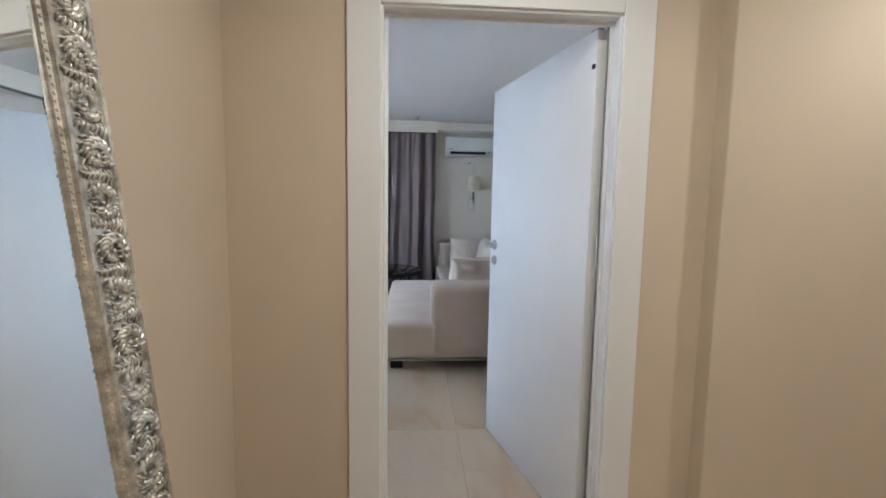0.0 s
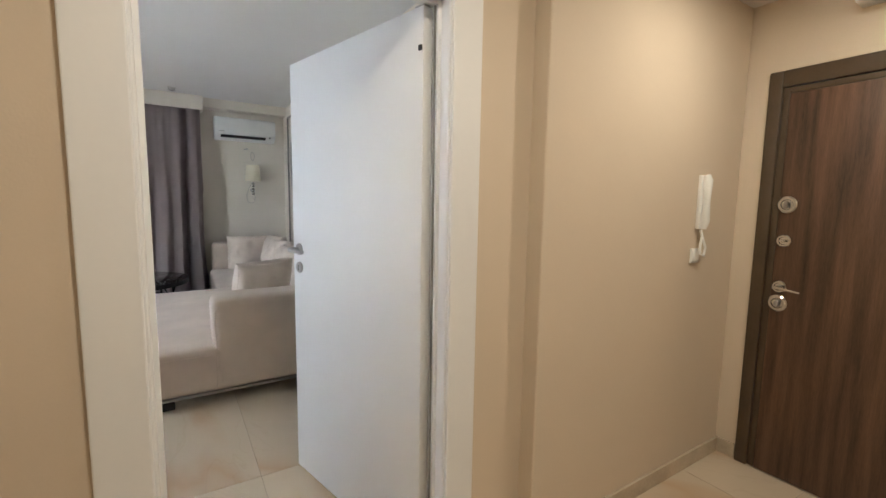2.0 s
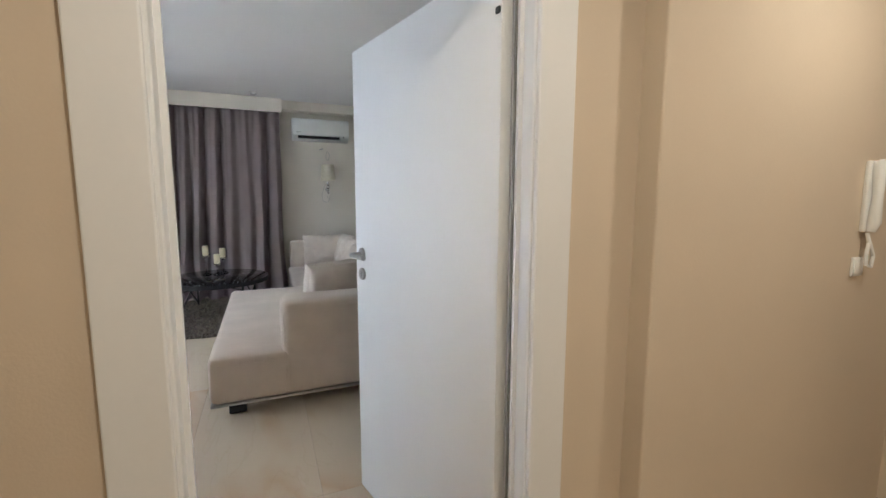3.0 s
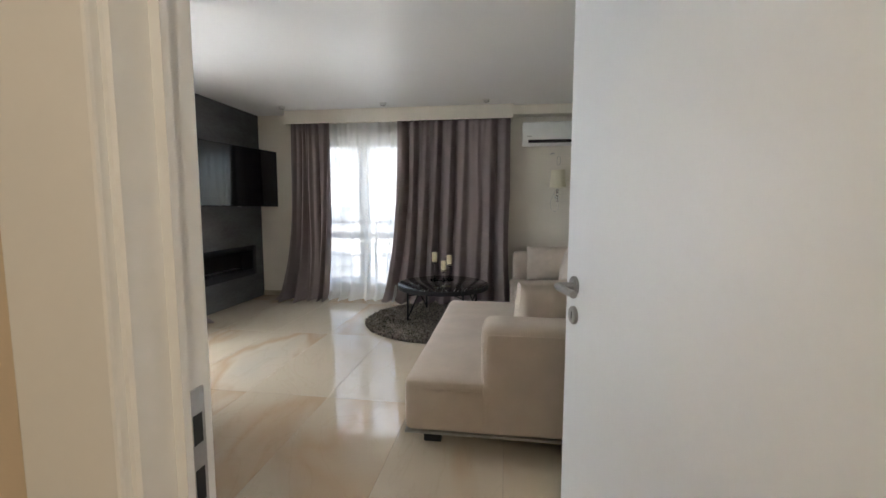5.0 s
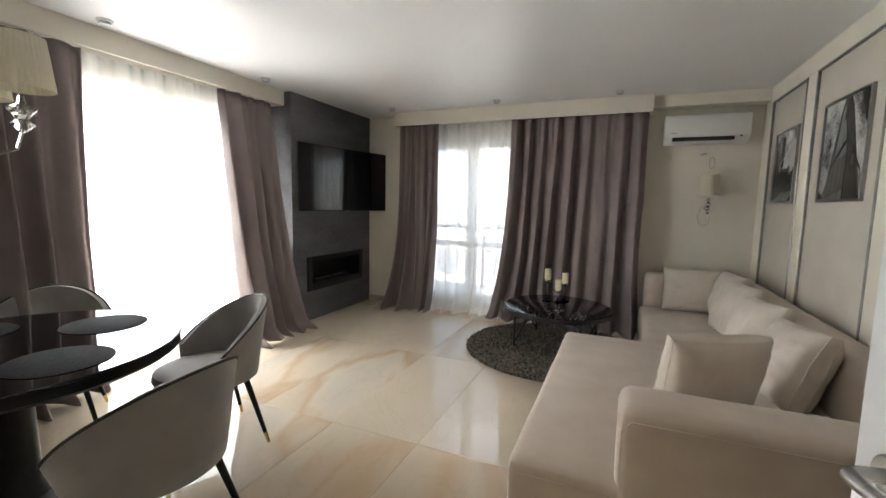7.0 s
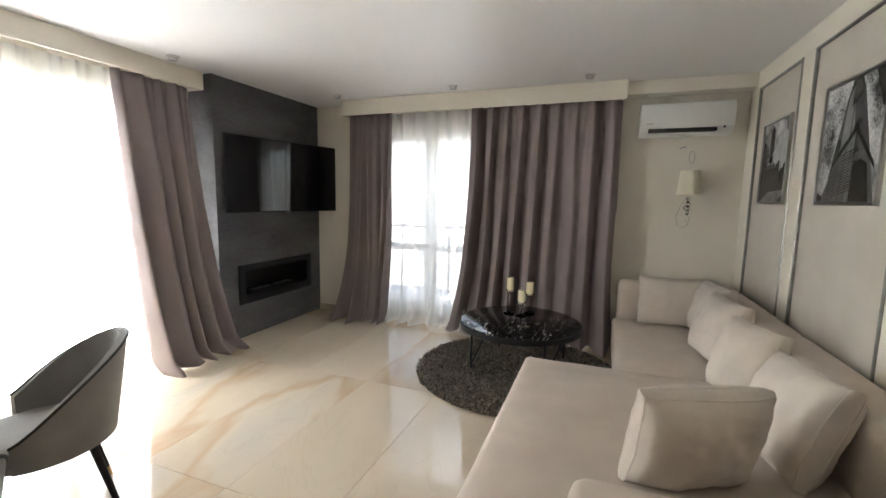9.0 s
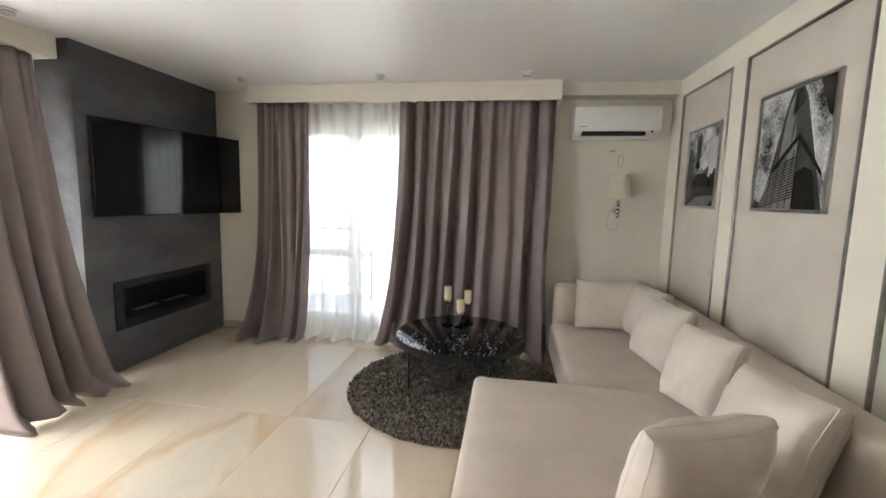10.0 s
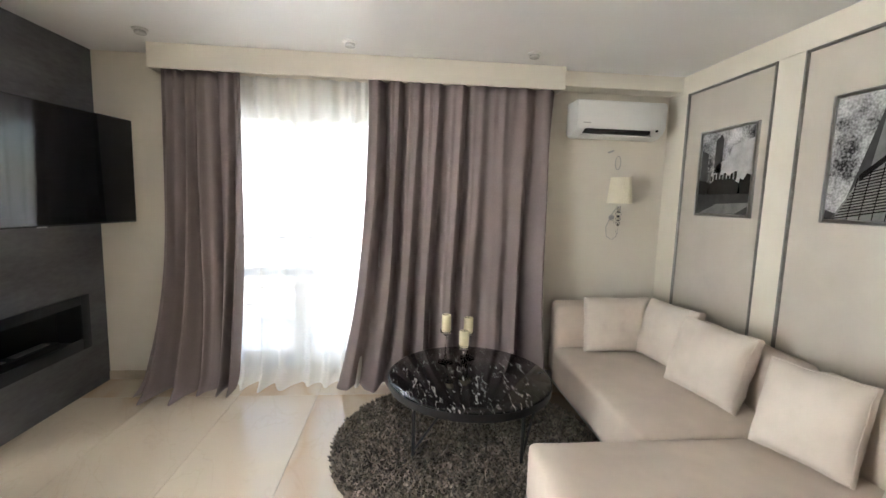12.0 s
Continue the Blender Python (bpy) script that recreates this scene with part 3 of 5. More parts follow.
def far_house(x0, x1, y, depth, z1, cols, rows):
    ob = thing("apartment_building", "pale rendered apartment building across the street", "building")
    z0 = -9.0
    part("wall", boxes(((x0, y, z0), (x1, y + depth, z1)), bevel=0.05), M_facade, ob)
    part("roof", boxes(((x0 - 0.4, y - 0.5, z1), (x1 + 0.4, y + depth + 0.4, z1 + 0.35)), bevel=0.04), M_pvc, ob)
    w, hgt = (x1 - x0) / cols, (z1 - z0) / rows
    for i in range(cols):
        for j in range(rows):
            cx, cz = x0 + (i + 0.5) * w, z0 + (j + 0.5) * hgt
            f = part("window", boxes(((cx - 0.8, y - 0.04, cz - 0.75), (cx + 0.8, y + 0.02, cz + 0.75)), bevel=0.02, seg=1), M_pvc, ob)
            part("pane", boxes(((cx - 0.7, y - 0.06, cz - 0.65), (cx + 0.7, y - 0.045, cz + 0.65))), M_roofdark, f)


far_house(-14, 6, 24, 10, 5.0, 6, 5)


# ---- doors ----
def room_door():
    # lining and casings stay with the wall
    c = 0.105
    y0 = WH - 0.012
    spec = [((DOOR_L - 0.012, y0 - 0.004, 0), (DOOR_L + 0.012, WL + 0.004, DOOR_T)), ((DOOR_R - 0.012, y0 - 0.004, 0), (DOOR_R + 0.012, WL + 0.004, DOOR_T)),
            ((DOOR_L - 0.012, y0 - 0.004, DOOR_T - 0.012), (DOOR_R + 0.012, WL + 0.004, DOOR_T + 0.012))]
    frame_ob = setting("door_1", boxes(*spec, bevel=0.003, seg=1), M_white, "white lacquered door lining", "door frame")
    for y_a, y_b in ((y0 - 0.016, y0), (WL, WL + 0.016)):
        part("casing", boxes(((DOOR_L - c, y_a, 0), (DOOR_L + 0.004, y_b, DOOR_T + c)), ((DOOR_R - 0.004, y_a, 0), (DOOR_R + c, y_b, DOOR_T + c)),
                             ((DOOR_L + 0.004, y_a, DOOR_T - 0.004), (DOOR_R - 0.004, y_b, DOOR_T + c)), bevel=0.004), M_white, frame_ob, "white door casing", False)
    part("stop", boxes(((DOOR_L + 0.012, WH + 0.03, 0), (DOOR_L + 0.024, WL - 0.044, DOOR_T - 0.012)), ((DOOR_R - 0.024, WH + 0.03, 0), (DOOR_R - 0.012, WL - 0.044, DOOR_T - 0.012)),
                       ((DOOR_L + 0.024, WH + 0.03, DOOR_T - 0.024), (DOOR_R - 0.024, WL - 0.044, DOOR_T - 0.012))), M_white, frame_ob, "", False)
    part("seal", boxes(((DOOR_R - 0.028, WL - 0.0435, 0), (DOOR_R - 0.024, WL - 0.036, DOOR_T - 0.02))), M_profile, frame_ob, "grey rubber door seal")
    part("strike_plate", boxes(((DOOR_L + 0.011, WL - 0.036, 0.95), (DOOR_L + 0.014, WL - 0.010, 1.11)), bevel=0.001, seg=1), M_steel, frame_ob, "steel strike plate")
    part("strike_hole", boxes(((DOOR_L + 0.0135, WL - 0.030, 0.975), (DOOR_L + 0.0145, WL - 0.016, 1.015)), ((DOOR_L + 0.0135, WL - 0.030, 1.045), (DOOR_L + 0.0145, WL - 0.016, 1.08))), M_blackplastic, frame_ob)
    # leaf, hinged at the right jamb and swung into the room; its own x runs from hinge to lock
    hinge, tip = Vector((DOOR_R - 0.016, WL - 0.005, 0)), Vector((1.137, 0.642, 0))
    d = tip - hinge
    turn = math.degrees(math.atan2(d.y, d.x))
    leaf = thing("white_door", "plain white lacquered door standing open into the living room", "door", at=pose(hinge.x, hinge.y, 0, 0, 0, turn))
    L = d.length
    part("leaf", boxes(((0, -0.002, 0.006), (L, 0.038, 1.928)), bevel=0.003), M_white, leaf)
    part("lock_plate", boxes(((L - 0.001, 0.008, 0.94), (L + 0.001, 0.028, 1.15))), M_steel, leaf)
    part("hinge_cap", boxes(((0.004, 0.036, 1.795), (0.020, 0.043, 1.812)), bevel=0.002, seg=1), M_blackplastic, leaf)
    part("pivot", boxes(((0.0, 0.010, 1.926), (0.045, 0.034, 1.936)), bevel=0.002, seg=1), M_steel, leaf, "steel top pivot")
    # lever handles on both faces, roses and key plates
    for side in (1, -1):
        y = 0.038 if side > 0 else -0.002
        hx, hz = L - 0.062, 1.095
        bm = bmesh.new()
        lathe(bm, ((0, 0), (0.027, 0), (0.027, 0.006), (0.024, 0.009), (0, 0.009)), 28)
        bmesh.ops.transform(bm, matrix=pose(hx, y, hz, -90 * side), verts=bm.verts)
        part("rose", bm, M_steel, leaf, "round steel rose")
        part("lever", bar([(hx, y, hz), (hx, y + side * 0.045, hz), (hx - 0.006, y + side * 0.053, hz), (hx - 0.02, y + side * 0.056, hz), (hx - 0.125, y + side * 0.056, hz)], [0.010, 0.010, 0.0105, 0.0105, 0.0095], 14), M_steel, leaf, "brushed steel lever handle")
        bm = bmesh.new()
        lathe(bm, ((0, 0), (0.026, 0), (0.026, 0.006), (0.023, 0.009), (0, 0.009)), 28)
        bmesh.ops.transform(bm, matrix=pose(hx, y, hz - 0.085, -90 * side), verts=bm.verts)
        k = part("key_plate", bm, M_steel, leaf, "round steel key plate")
        yk = y + side * 0.0095
        part("keyhole", boxes(((hx - 0.003, min(y, yk), hz - 0.099), (hx + 0.003, max(y, yk), hz - 0.073)), bevel=0.001, seg=1), M_blackplastic, k)


def entrance_door():
    d = thing("entrance_door", "dark brown wood-veneered entrance door with round locks", "door")
    x = EX
    part("frame", boxes(((x - 0.02, EY1 - 0.055, 0), (x + 0.06, EY1, ET)), ((x - 0.02, EY0, 0), (x + 0.06, EY0 + 0.055, ET)), ((x - 0.02, EY0 + 0.055, ET - 0.075), (x + 0.06, EY1 - 0.055, ET)), bevel=0.005), M_doorframe, d, "dark brown steel door frame")
    part("rebate", boxes(((x - 0.008, EY1 - 0.085, 0.004), (x + 0.05, EY1 - 0.057, ET - 0.078)), ((x - 0.008, EY0 + 0.057, ET - 0.105), (x + 0.05, EY1 - 0.085, ET - 0.078)), bevel=0.003), M_doorframe, d)
    part("leaf", boxes(((x - 0.014, EY0 + 0.057, 0.006), (x + 0.05, EY1 - 0.087, ET - 0.107)), bevel=0.004), M_doorwood, d, "vertical-grained brown veneer leaf")
    ly = -0.605
    def plate(name, z, r, mat, deep=0.012):
        bm = bmesh.new()
        lathe(bm, ((0, 0), (r, 0), (r, deep * 0.6), (r * 0.86, deep), (r * 0.62, deep), (r * 0.55, deep * 0.55), (0, deep * 0.55)), 28)
        bmesh.ops.transform(bm, matrix=pose(x - 0.014, ly, z, 0, -90), verts=bm.verts)
        return part(name, bm, mat, d, "round chrome lock plate")
    for z, r in ((1.335, 0.040), (0.865, 0.040)):
        p = plate("lock_plate", z, r, M_chrome)
        part("cylinder", boxes(((x - 0.040, ly - 0.010, z - 0.016), (x - 0.020, ly + 0.010, z + 0.016)), bevel=0.005), M_steel, p)
    p = plate("thumb_turn_plate", 1.165, 0.030, M_chrome)
    part("thumb_turn", boxes(((x - 0.045, ly - 0.016, 1.160), (x - 0.022, ly + 0.016, 1.170)), bevel=0.004), M_chrome, p)
    p = plate("handle_rose", 0.945, 0.030, M_chrome)
    part("lever", bar([(x - 0.02, ly, 0.945), (x - 0.060, ly, 0.945), (x - 0.064, ly - 0.02, 0.943), (x - 0.064, ly - 0.095, 0.934)], [0.007, 0.007, 0.007, 0.005], 12), M_chrome, p, "chrome lever handle")


room_door()
entrance_door()


# ---- hall things ----
def intercom():
    ob = thing("intercom", "white door intercom with handset and cable loop on the wall", "intercom")
    y = JY
    x = 2.715
    part("base", boxes(((x - 0.030, y - 0.016, 1.215), (x + 0.030, y, 1.465)), bevel=0.006), M_plastic, ob)
    part("handset", bar([(x, y - 0.022, 1.462), (x, y - 0.030, 1.44), (x, y - 0.032, 1.34), (x, y - 0.030, 1.25), (x, y - 0.022, 1.218)], [0.017, 0.021, 0.014, 0.020, 0.015], 12), M_plastic, ob)
    part("cable", bar([(x - 0.012, y - 0.02, 1.21), (x - 0.005, y - 0.03, 1.17), (x + 0.022, y - 0.03, 1.13), (x + 0.012, y - 0.03, 1.09), (x - 0.02, y - 0.03, 1.10), (x - 0.026, y - 0.03, 1.14), (x - 0.006, y - 0.025, 1.18), (x + 0.01, y - 0.012, 1.21)], 0.006, 8), M_plastic, ob, "white coiled cable loop")
    sw = thing("wall_switch", "small white wall switch below the intercom", "switch")
    part("plate", boxes(((x - 0.055, y - 0.010, 1.055), (x + 0.012, y, 1.125)), bevel=0.004), M_plastic, sw)
    part("rocker", boxes(((x - 0.048, y - 0.014, 1.065), (x + 0.005, y - 0.009, 1.115)), bevel=0.002), M_plastic, sw)


def fuse_box():
    ob = thing("fuse_box", "white fuse box with a dark window over the entrance door", "fuse box")
    part("case", boxes(((EX - 0.10, -1.18, 2.145), (EX, -0.785, 2.275)), bevel=0.008), M_plastic, ob)
    part("cover", boxes(((EX - 0.110, -1.15, 2.175), (EX - 0.099, -0.82, 2.26)), bevel=0.004), M_blackplastic, ob, "dark smoked cover")


def leaning_mirror():
    """A tall mirror in a carved silver frame, leaning on the wall: built upright in its own xz plane, then tipped."""
    W, L, fw = 0.92, 1.95, 0.095
    k_rail = 0.735
    # own axes: x along the wall, y out of the glass, z up along the frame
    at = Matrix.Translation((0.285, -0.96, 0.004)) @ pose(0, 0, 0, 0, -6.3, 0) @ pose(0, 0, 0, 0, 0, -90)
    ob = thing("leaning_mirror", "tall mirror in an ornate silver-leaf frame leaning on the wall", "mirror", at=at)
    part("glass", boxes(((fw - 0.01, -0.008, fw - 0.01), (W - fw + 0.01, -0.002, L - fw + 0.01))), M_mirror, ob, "clear mirror glass", False)
    part("backing", boxes(((0.01, -0.035, 0.01), (W - 0.01, -0.013, L - 0.01))), M_silverdark, ob, "", False)
    rails = {"x0": ((0, 0), (0, L)), "x1": ((W, 0), (W, L)), "z0": ((0, 0), (W, 0)), "z1": ((0, L), (W, L))}
    # moulded rail profile: distance from the outer edge, height
    prof = [(0.0, -0.02), (0.0, 0.016), (0.006, 0.022), (0.014, 0.020), (0.020, 0.010), (0.060, 0.016), (0.098, 0.009), (0.104, 0.013), (0.114, 0.012), (0.118, 0.006), (0.127, 0.004), (0.129, 0.001), (0.129, -0.02)]
    def rail(side):
        bm = bmesh.new()
        rows = []
        for end in (0, 1):
            row = []
            for dist, y in prof:
                if side in ("x0", "x1"):
                    dist *= k_rail
                    x = dist if side == "x0" else W - dist
                    z = dist if end == 0 else L - dist
                else:
                    dist *= k_rail
                    z = dist if side == "z0" else L - dist
                    x = dist if end == 0 else W - dist
                row.append(bm.verts.new((x, y, z)))
            rows.append(row)
        for k in range(len(prof) - 1):
            bm.faces.new((rows[0][k], rows[0][k + 1], rows[1][k + 1], rows[1][k]))
        return part("rail", bm, M_silver, ob, "silver-leaf frame rail")
    def scroll(bm, cx, cz, r, turn, hand):
        """One acanthus scroll: a spiral stem, its rolled eye, and curling leaves round it."""
        pts, rad = [], []
        for k in range(22):
            f = k / 21
            a = turn + hand * f * 4.6
            rr = r * (1 - 0.80 * f)
            pts.append((cx + rr * math.cos(a), 0.016 + 0.009 * math.sin(math.pi * min(1, f * 1.4)), cz + rr * math.sin(a)))
            rad.append(0.0045 + 0.0055 * math.sin(math.pi * min(1.0, 0.15 + f * 0.8)))
        tube(bm, pts, rad, 8)
        for k in range(13):
            a = turn + hand * (0.10 + 0.40 * k)
            r0, r1 = r * (0.92 - 0.045 * k), r * (1.24 - 0.05 * k)
            lp, lr = [], []
            for j in range(6):
                g = j / 5
                aa = a + hand * 0.55 * g * g
                rr = r0 + (r1 - r0) * math.sin(g * 1.7)
                lp.append((cx + rr * math.cos(aa), 0.014 + 0.014 * math.sin(math.pi * (0.25 + 0.7 * g)), cz + rr * math.sin(aa)))
                lr.append(0.0062 * math.sin(math.pi * (0.25 + 0.72 * g)) + 0.001)
            tube(bm, lp, lr, 8)
        # fine leaf blades fanning inside and outside the spiral
        for k in range(26):
            a = turn + hand * (0.2 + 0.235 * k)
            r0, r1 = (0.52, 0.86) if k % 2 else (0.98, 1.34)
            r0, r1 = r * r0, r * r1 * (1 - 0.004 * k)
            lp = [(cx + (r0 + (r1 - r0) * g) * math.cos(a + hand * 0.30 * g), 0.014 + 0.012 * math.sin(math.pi * g), cz + (r0 + (r1 - r0) * g) * math.sin(a + hand * 0.30 * g)) for g in (0, 0.35, 0.7, 1)]
            tube(bm, lp, [0.0018, 0.0034, 0.0030, 0.0010], 6)
        bmesh.ops.create_icosphere(bm, subdivisions=1, radius=0.008, matrix=Matrix.Translation((cx + r * 0.12 * math.cos(turn), 0.024, cz)) @ Matrix.Diagonal((1, 0.8, 1, 1)))
    def along(side, s, off):
        off *= k_rail
        return {"x0": (off, s), "x1": (W - off, s), "z0": (s, off), "z1": (s, L - off)}[side]
    for side in ("x0", "x1", "z0", "z1"):
        r = rail(side)
        span = L if side[0] == "x" else W
        step = 0.080
        count = int((span - 0.10) / step)
        for k in range(count):
            s = 0.075 + k * step + (span - 0.15 - (count - 1) * step) / 2
            bm = bmesh.new()
            cx, cz = along(side, s, 0.058)
            scroll(bm, 0, 0, 0.041, 0.6 + (0 if k % 2 else math.pi), 1 if k % 2 else -1)
            bmesh.ops.transform(bm, matrix=Matrix.Translation((cx, 0, cz)) @ Matrix.Diagonal((0.70, 1, 0.70, 1)), verts=bm.verts)
            for q in range(7):
                g = (q - 3) * 0.0125
                tx, tz = along(side, s + step / 2 - 0.016 + 0.003 * q, 0.058 + g)
                ux, uz = along(side, s + step / 2 + 0.026 - 0.002 * q, 0.058 + g * 1.12 + (0.008 if k % 2 else -0.008))
                tube(bm, [(tx, 0.012, tz), ((tx + ux) / 2, 0.026, (tz + uz) / 2), (ux, 0.014, uz)], [0.002, 0.005, 0.0015], 8)
            for v in bm.verts:
                v.co.y = 0.010 + (v.co.y - 0.011) * 0.6
            part("scroll", bm, M_silver, r, "carved acanthus scroll", sharp=3.0)
        # beading on the inner edge
        bm = bmesh.new()
        n = int((span - 2 * fw) / 0.0125)
        for k in range(n):
            x, z = along(side, fw + (k + 0.5) * 0.0125, 0.1225)
            bmesh.ops.create_icosphere(bm, subdivisions=1, radius=0.0034, matrix=Matrix.Translation((x, 0.005, z)))
        part("beading", bm, M_silver, r, "fine pearl beading", kind="stuff")


intercom()
fuse_box()
leaning_mirror()


def hall_lamp(x, y):
    ob = thing("ceiling_spot", "small recessed ceiling spot in the hall", "spot lamp", "hall spots")
    part("rim", turned((0.028, 0), (0.045, 0), (0.045, -0.008), (0.030, -0.010), (0.026, 0.0), seg=24, at=(x, y, HH)), M_chrome, ob)
    lamp = area("hall_spot_light", x, y, HH - 0.012, 0.10, 0.10, 1.8, (1.0, 0.85, 0.625))
    lamp.data.shape = "DISK"


for p in ((0.95, -1.05), (2.35, -0.95), (1.6, -2.3)):
    hall_lamp(*p)


# ---- living room: sofa ----
def sofa():
    ob = thing("corner_sofa", "beige upholstered corner sofa with a chaise and low back", "sofa")
    z0, zs = 0.10, 0.395
    x1 = RIGHT - 0.03
    part("chaise_base", soft_box((0.385, 1.505, z0), (x1 - 0.02, 3.515, zs), 0.045, 0.016, 12, 0.010, 1.3), M_sofa, ob, "wide chaise seat")
    part("seat", soft_box((0.99, 3.52, z0), (x1 - 0.02, 4.86, zs), 0.045, 0.016, 12, 0.010, 5.1), M_sofa, ob)
    part("armrest", soft_box((0.80, 1.50, z0 + 0.002), (x1, 1.80, 0.70), 0.060, 0.0, 10, 0.004, 2.0), M_sofa, ob, "broad front armrest")
    part("armrest", soft_box((1.03, 4.855, z0), (x1, 5.09, 0.745), 0.060, 0.0, 10, 0.004, 8.0), M_sofa, ob, "far armrest")
    part("backrest", soft_box((1.79, 1.802, zs - 0.03), (x1 + 0.003, 3.56, 0.735), 0.055, 0.008, 10, 0.006, 3.0), M_sofa, ob)
    part("backrest", soft_box((1.81, 3.565, zs - 0.03), (x1 + 0.003, 4.853, 0.735), 0.055, 0.008, 10, 0.006, 6.0), M_sofa, ob)
    for pts in ([(0.815, 1.504, 0.12), (0.815, 1.498, 0.62), (0.845, 1.501, 0.655), (1.9, 1.501, 0.655)], [(0.44, 1.503, 0.345), (0.80, 1.503, 0.345)]):
        part("seam", bar(pts, 0.0028, 6), M_sofa, ob, "stitched seam")
    part("plinth", boxes(((0.39, 1.51, 0.088), (x1 - 0.03, 3.50, 0.104)), ((1.01, 3.52, 0.088), (x1 - 0.03, 5.08, 0.104)), bevel=0.004), M_steel, ob, "slim metal edge strip")
    for x, y in ((0.53, 1.62), (1.95, 1.62), (0.53, 3.30), (1.12, 4.98), (1.95, 4.98), (1.12, 3.60)):
        part("leg", boxes(((x - 0.05, y - 0.03, 0), (x + 0.05, y + 0.03, 0.09)), bevel=0.008), M_black, ob, "short black leg")


sofa()


def cushion(x, y, w, hgt, thick, yaw, tip, seed, label, z=0.40, roll=0.0):
    """A pillow resting on the seat, tipped back against its support."""
    ob = thing("throw_pillow", label, "pillow", "sofa pillows", at=pose(x, y, z + hgt / 2 * math.cos(radians(tip)) + 0.012, 0, 0, yaw) @ pose(0, 0, 0, -tip, roll, 0))
    bm, rims = pillow_mesh(w, hgt, thick, seed)
    part("cover", bm, M_pillow, ob, sharp=1.2)
    for rim in rims:
        part("seam", bar(rim, 0.0032, 6, True), M_pillow, ob, "stitched edge seam")


cushion(1.46, 4.73, 0.52, 0.42, 0.22, 0, 8, 1.0, "beige square pillow leaning on the far armrest")
cushion(1.72, 4.46, 0.46, 0.44, 0.22, -80, 14, 2.0, "beige square pillow in the sofa corner")
cushion(1.66, 3.95, 0.50, 0.44, 0.23, -80, 19, 3.0, "beige square pillow leaning on the sofa back")
cushion(1.65, 3.28, 0.40, 0.43, 0.23, -70, 17, 4.0, "beige square pillow leaning on the sofa back")
cushion(1.65, 2.66, 0.48, 0.43, 0.25, -82, 22, 5.0, "beige square pillow slumped on the sofa back", roll=-3)
cushion(1.22, 2.30, 0.48, 0.42, 0.24, 202, 16, 6.0, "beige square pillow standing on the chaise seat")


# ---- rug and coffee table ----
def rug(cx, cy, r):
    ob = thing("round_rug", "round dark brown shaggy rug under the coffee table", "rug")
    part("backing", turned((0, 0.0), (r - 0.02, 0.0), (r - 0.01, 0.010), (r - 0.03, 0.014), (0, 0.014), seg=72, at=(cx, cy, 0.001)), M_rug, ob)
    rng = np.random.default_rng(5)
    n = 26000
    rad = r * np.sqrt(rng.random(n))
    ang = rng.random(n) * 2 * np.pi
    px, py = cx + rad * np.cos(ang), cy + rad * np.sin(ang)
    hgt = 0.022 + 0.018 * rng.random(n)
    w = 0.005 + 0.005 * rng.random(n)
    d = rng.random(n) * 2 * np.pi
    lx, ly = (rng.random(n) - 0.5) * 0.05, (rng.random(n) - 0.5) * 0.05
    v = np.zeros((n, 5, 3))
    ox, oy = np.cos(d) * w, np.sin(d) * w
    v[:, 0] = np.stack([px - ox, py - oy, np.full(n, 0.008)], 1)
    v[:, 1] = np.stack([px + ox, py + oy, np.full(n, 0.008)], 1)
    v[:, 2] = np.stack([px + ox + lx * 0.4, py + oy + ly * 0.4, hgt * 0.7], 1)
    v[:, 3] = np.stack([px - ox + lx * 0.4, py - oy + ly * 0.4, hgt * 0.7], 1)
    v[:, 4] = np.stack([px + lx, py + ly, hgt], 1)
    faces = []
    for k in range(n):
        b = 5 * k
        faces += [(b, b + 1, b + 2, b + 3), (b + 3, b + 2, b + 4)]
    me = bpy.data.meshes.new("shag")
    me.from_pydata(v.reshape(-1, 3).tolist(), [], faces)
    me.materials.append(M_rugpile)
    pile = new("shag", me)
    pile.parent = ob
    tagged(pile, "shaggy mottled brown pile", kind="stuff")


M_rugpile = material("brown_shag_pile", (0.10, 0.080, 0.062), 0.9, 0, 0.3, 25, sheen=0.2)
_nt = M_rugpile.node_tree
_geo, _ramp = _nt.nodes.new("ShaderNodeNewGeometry"), _nt.nodes.new("ShaderNodeValToRGB")
_ramp.color_ramp.elements[0].color, _ramp.color_ramp.elements[1].color = (0.055, 0.046, 0.038, 1), (0.34, 0.29, 0.235, 1)
_nt.links.new(_geo.outputs["Random Per Island"], _ramp.inputs["Fac"])
_nt.links.new(_ramp.outputs["Color"], _nt.nodes["Principled BSDF"].inputs["Base Color"])
rug(0.21, 4.13, 0.87)


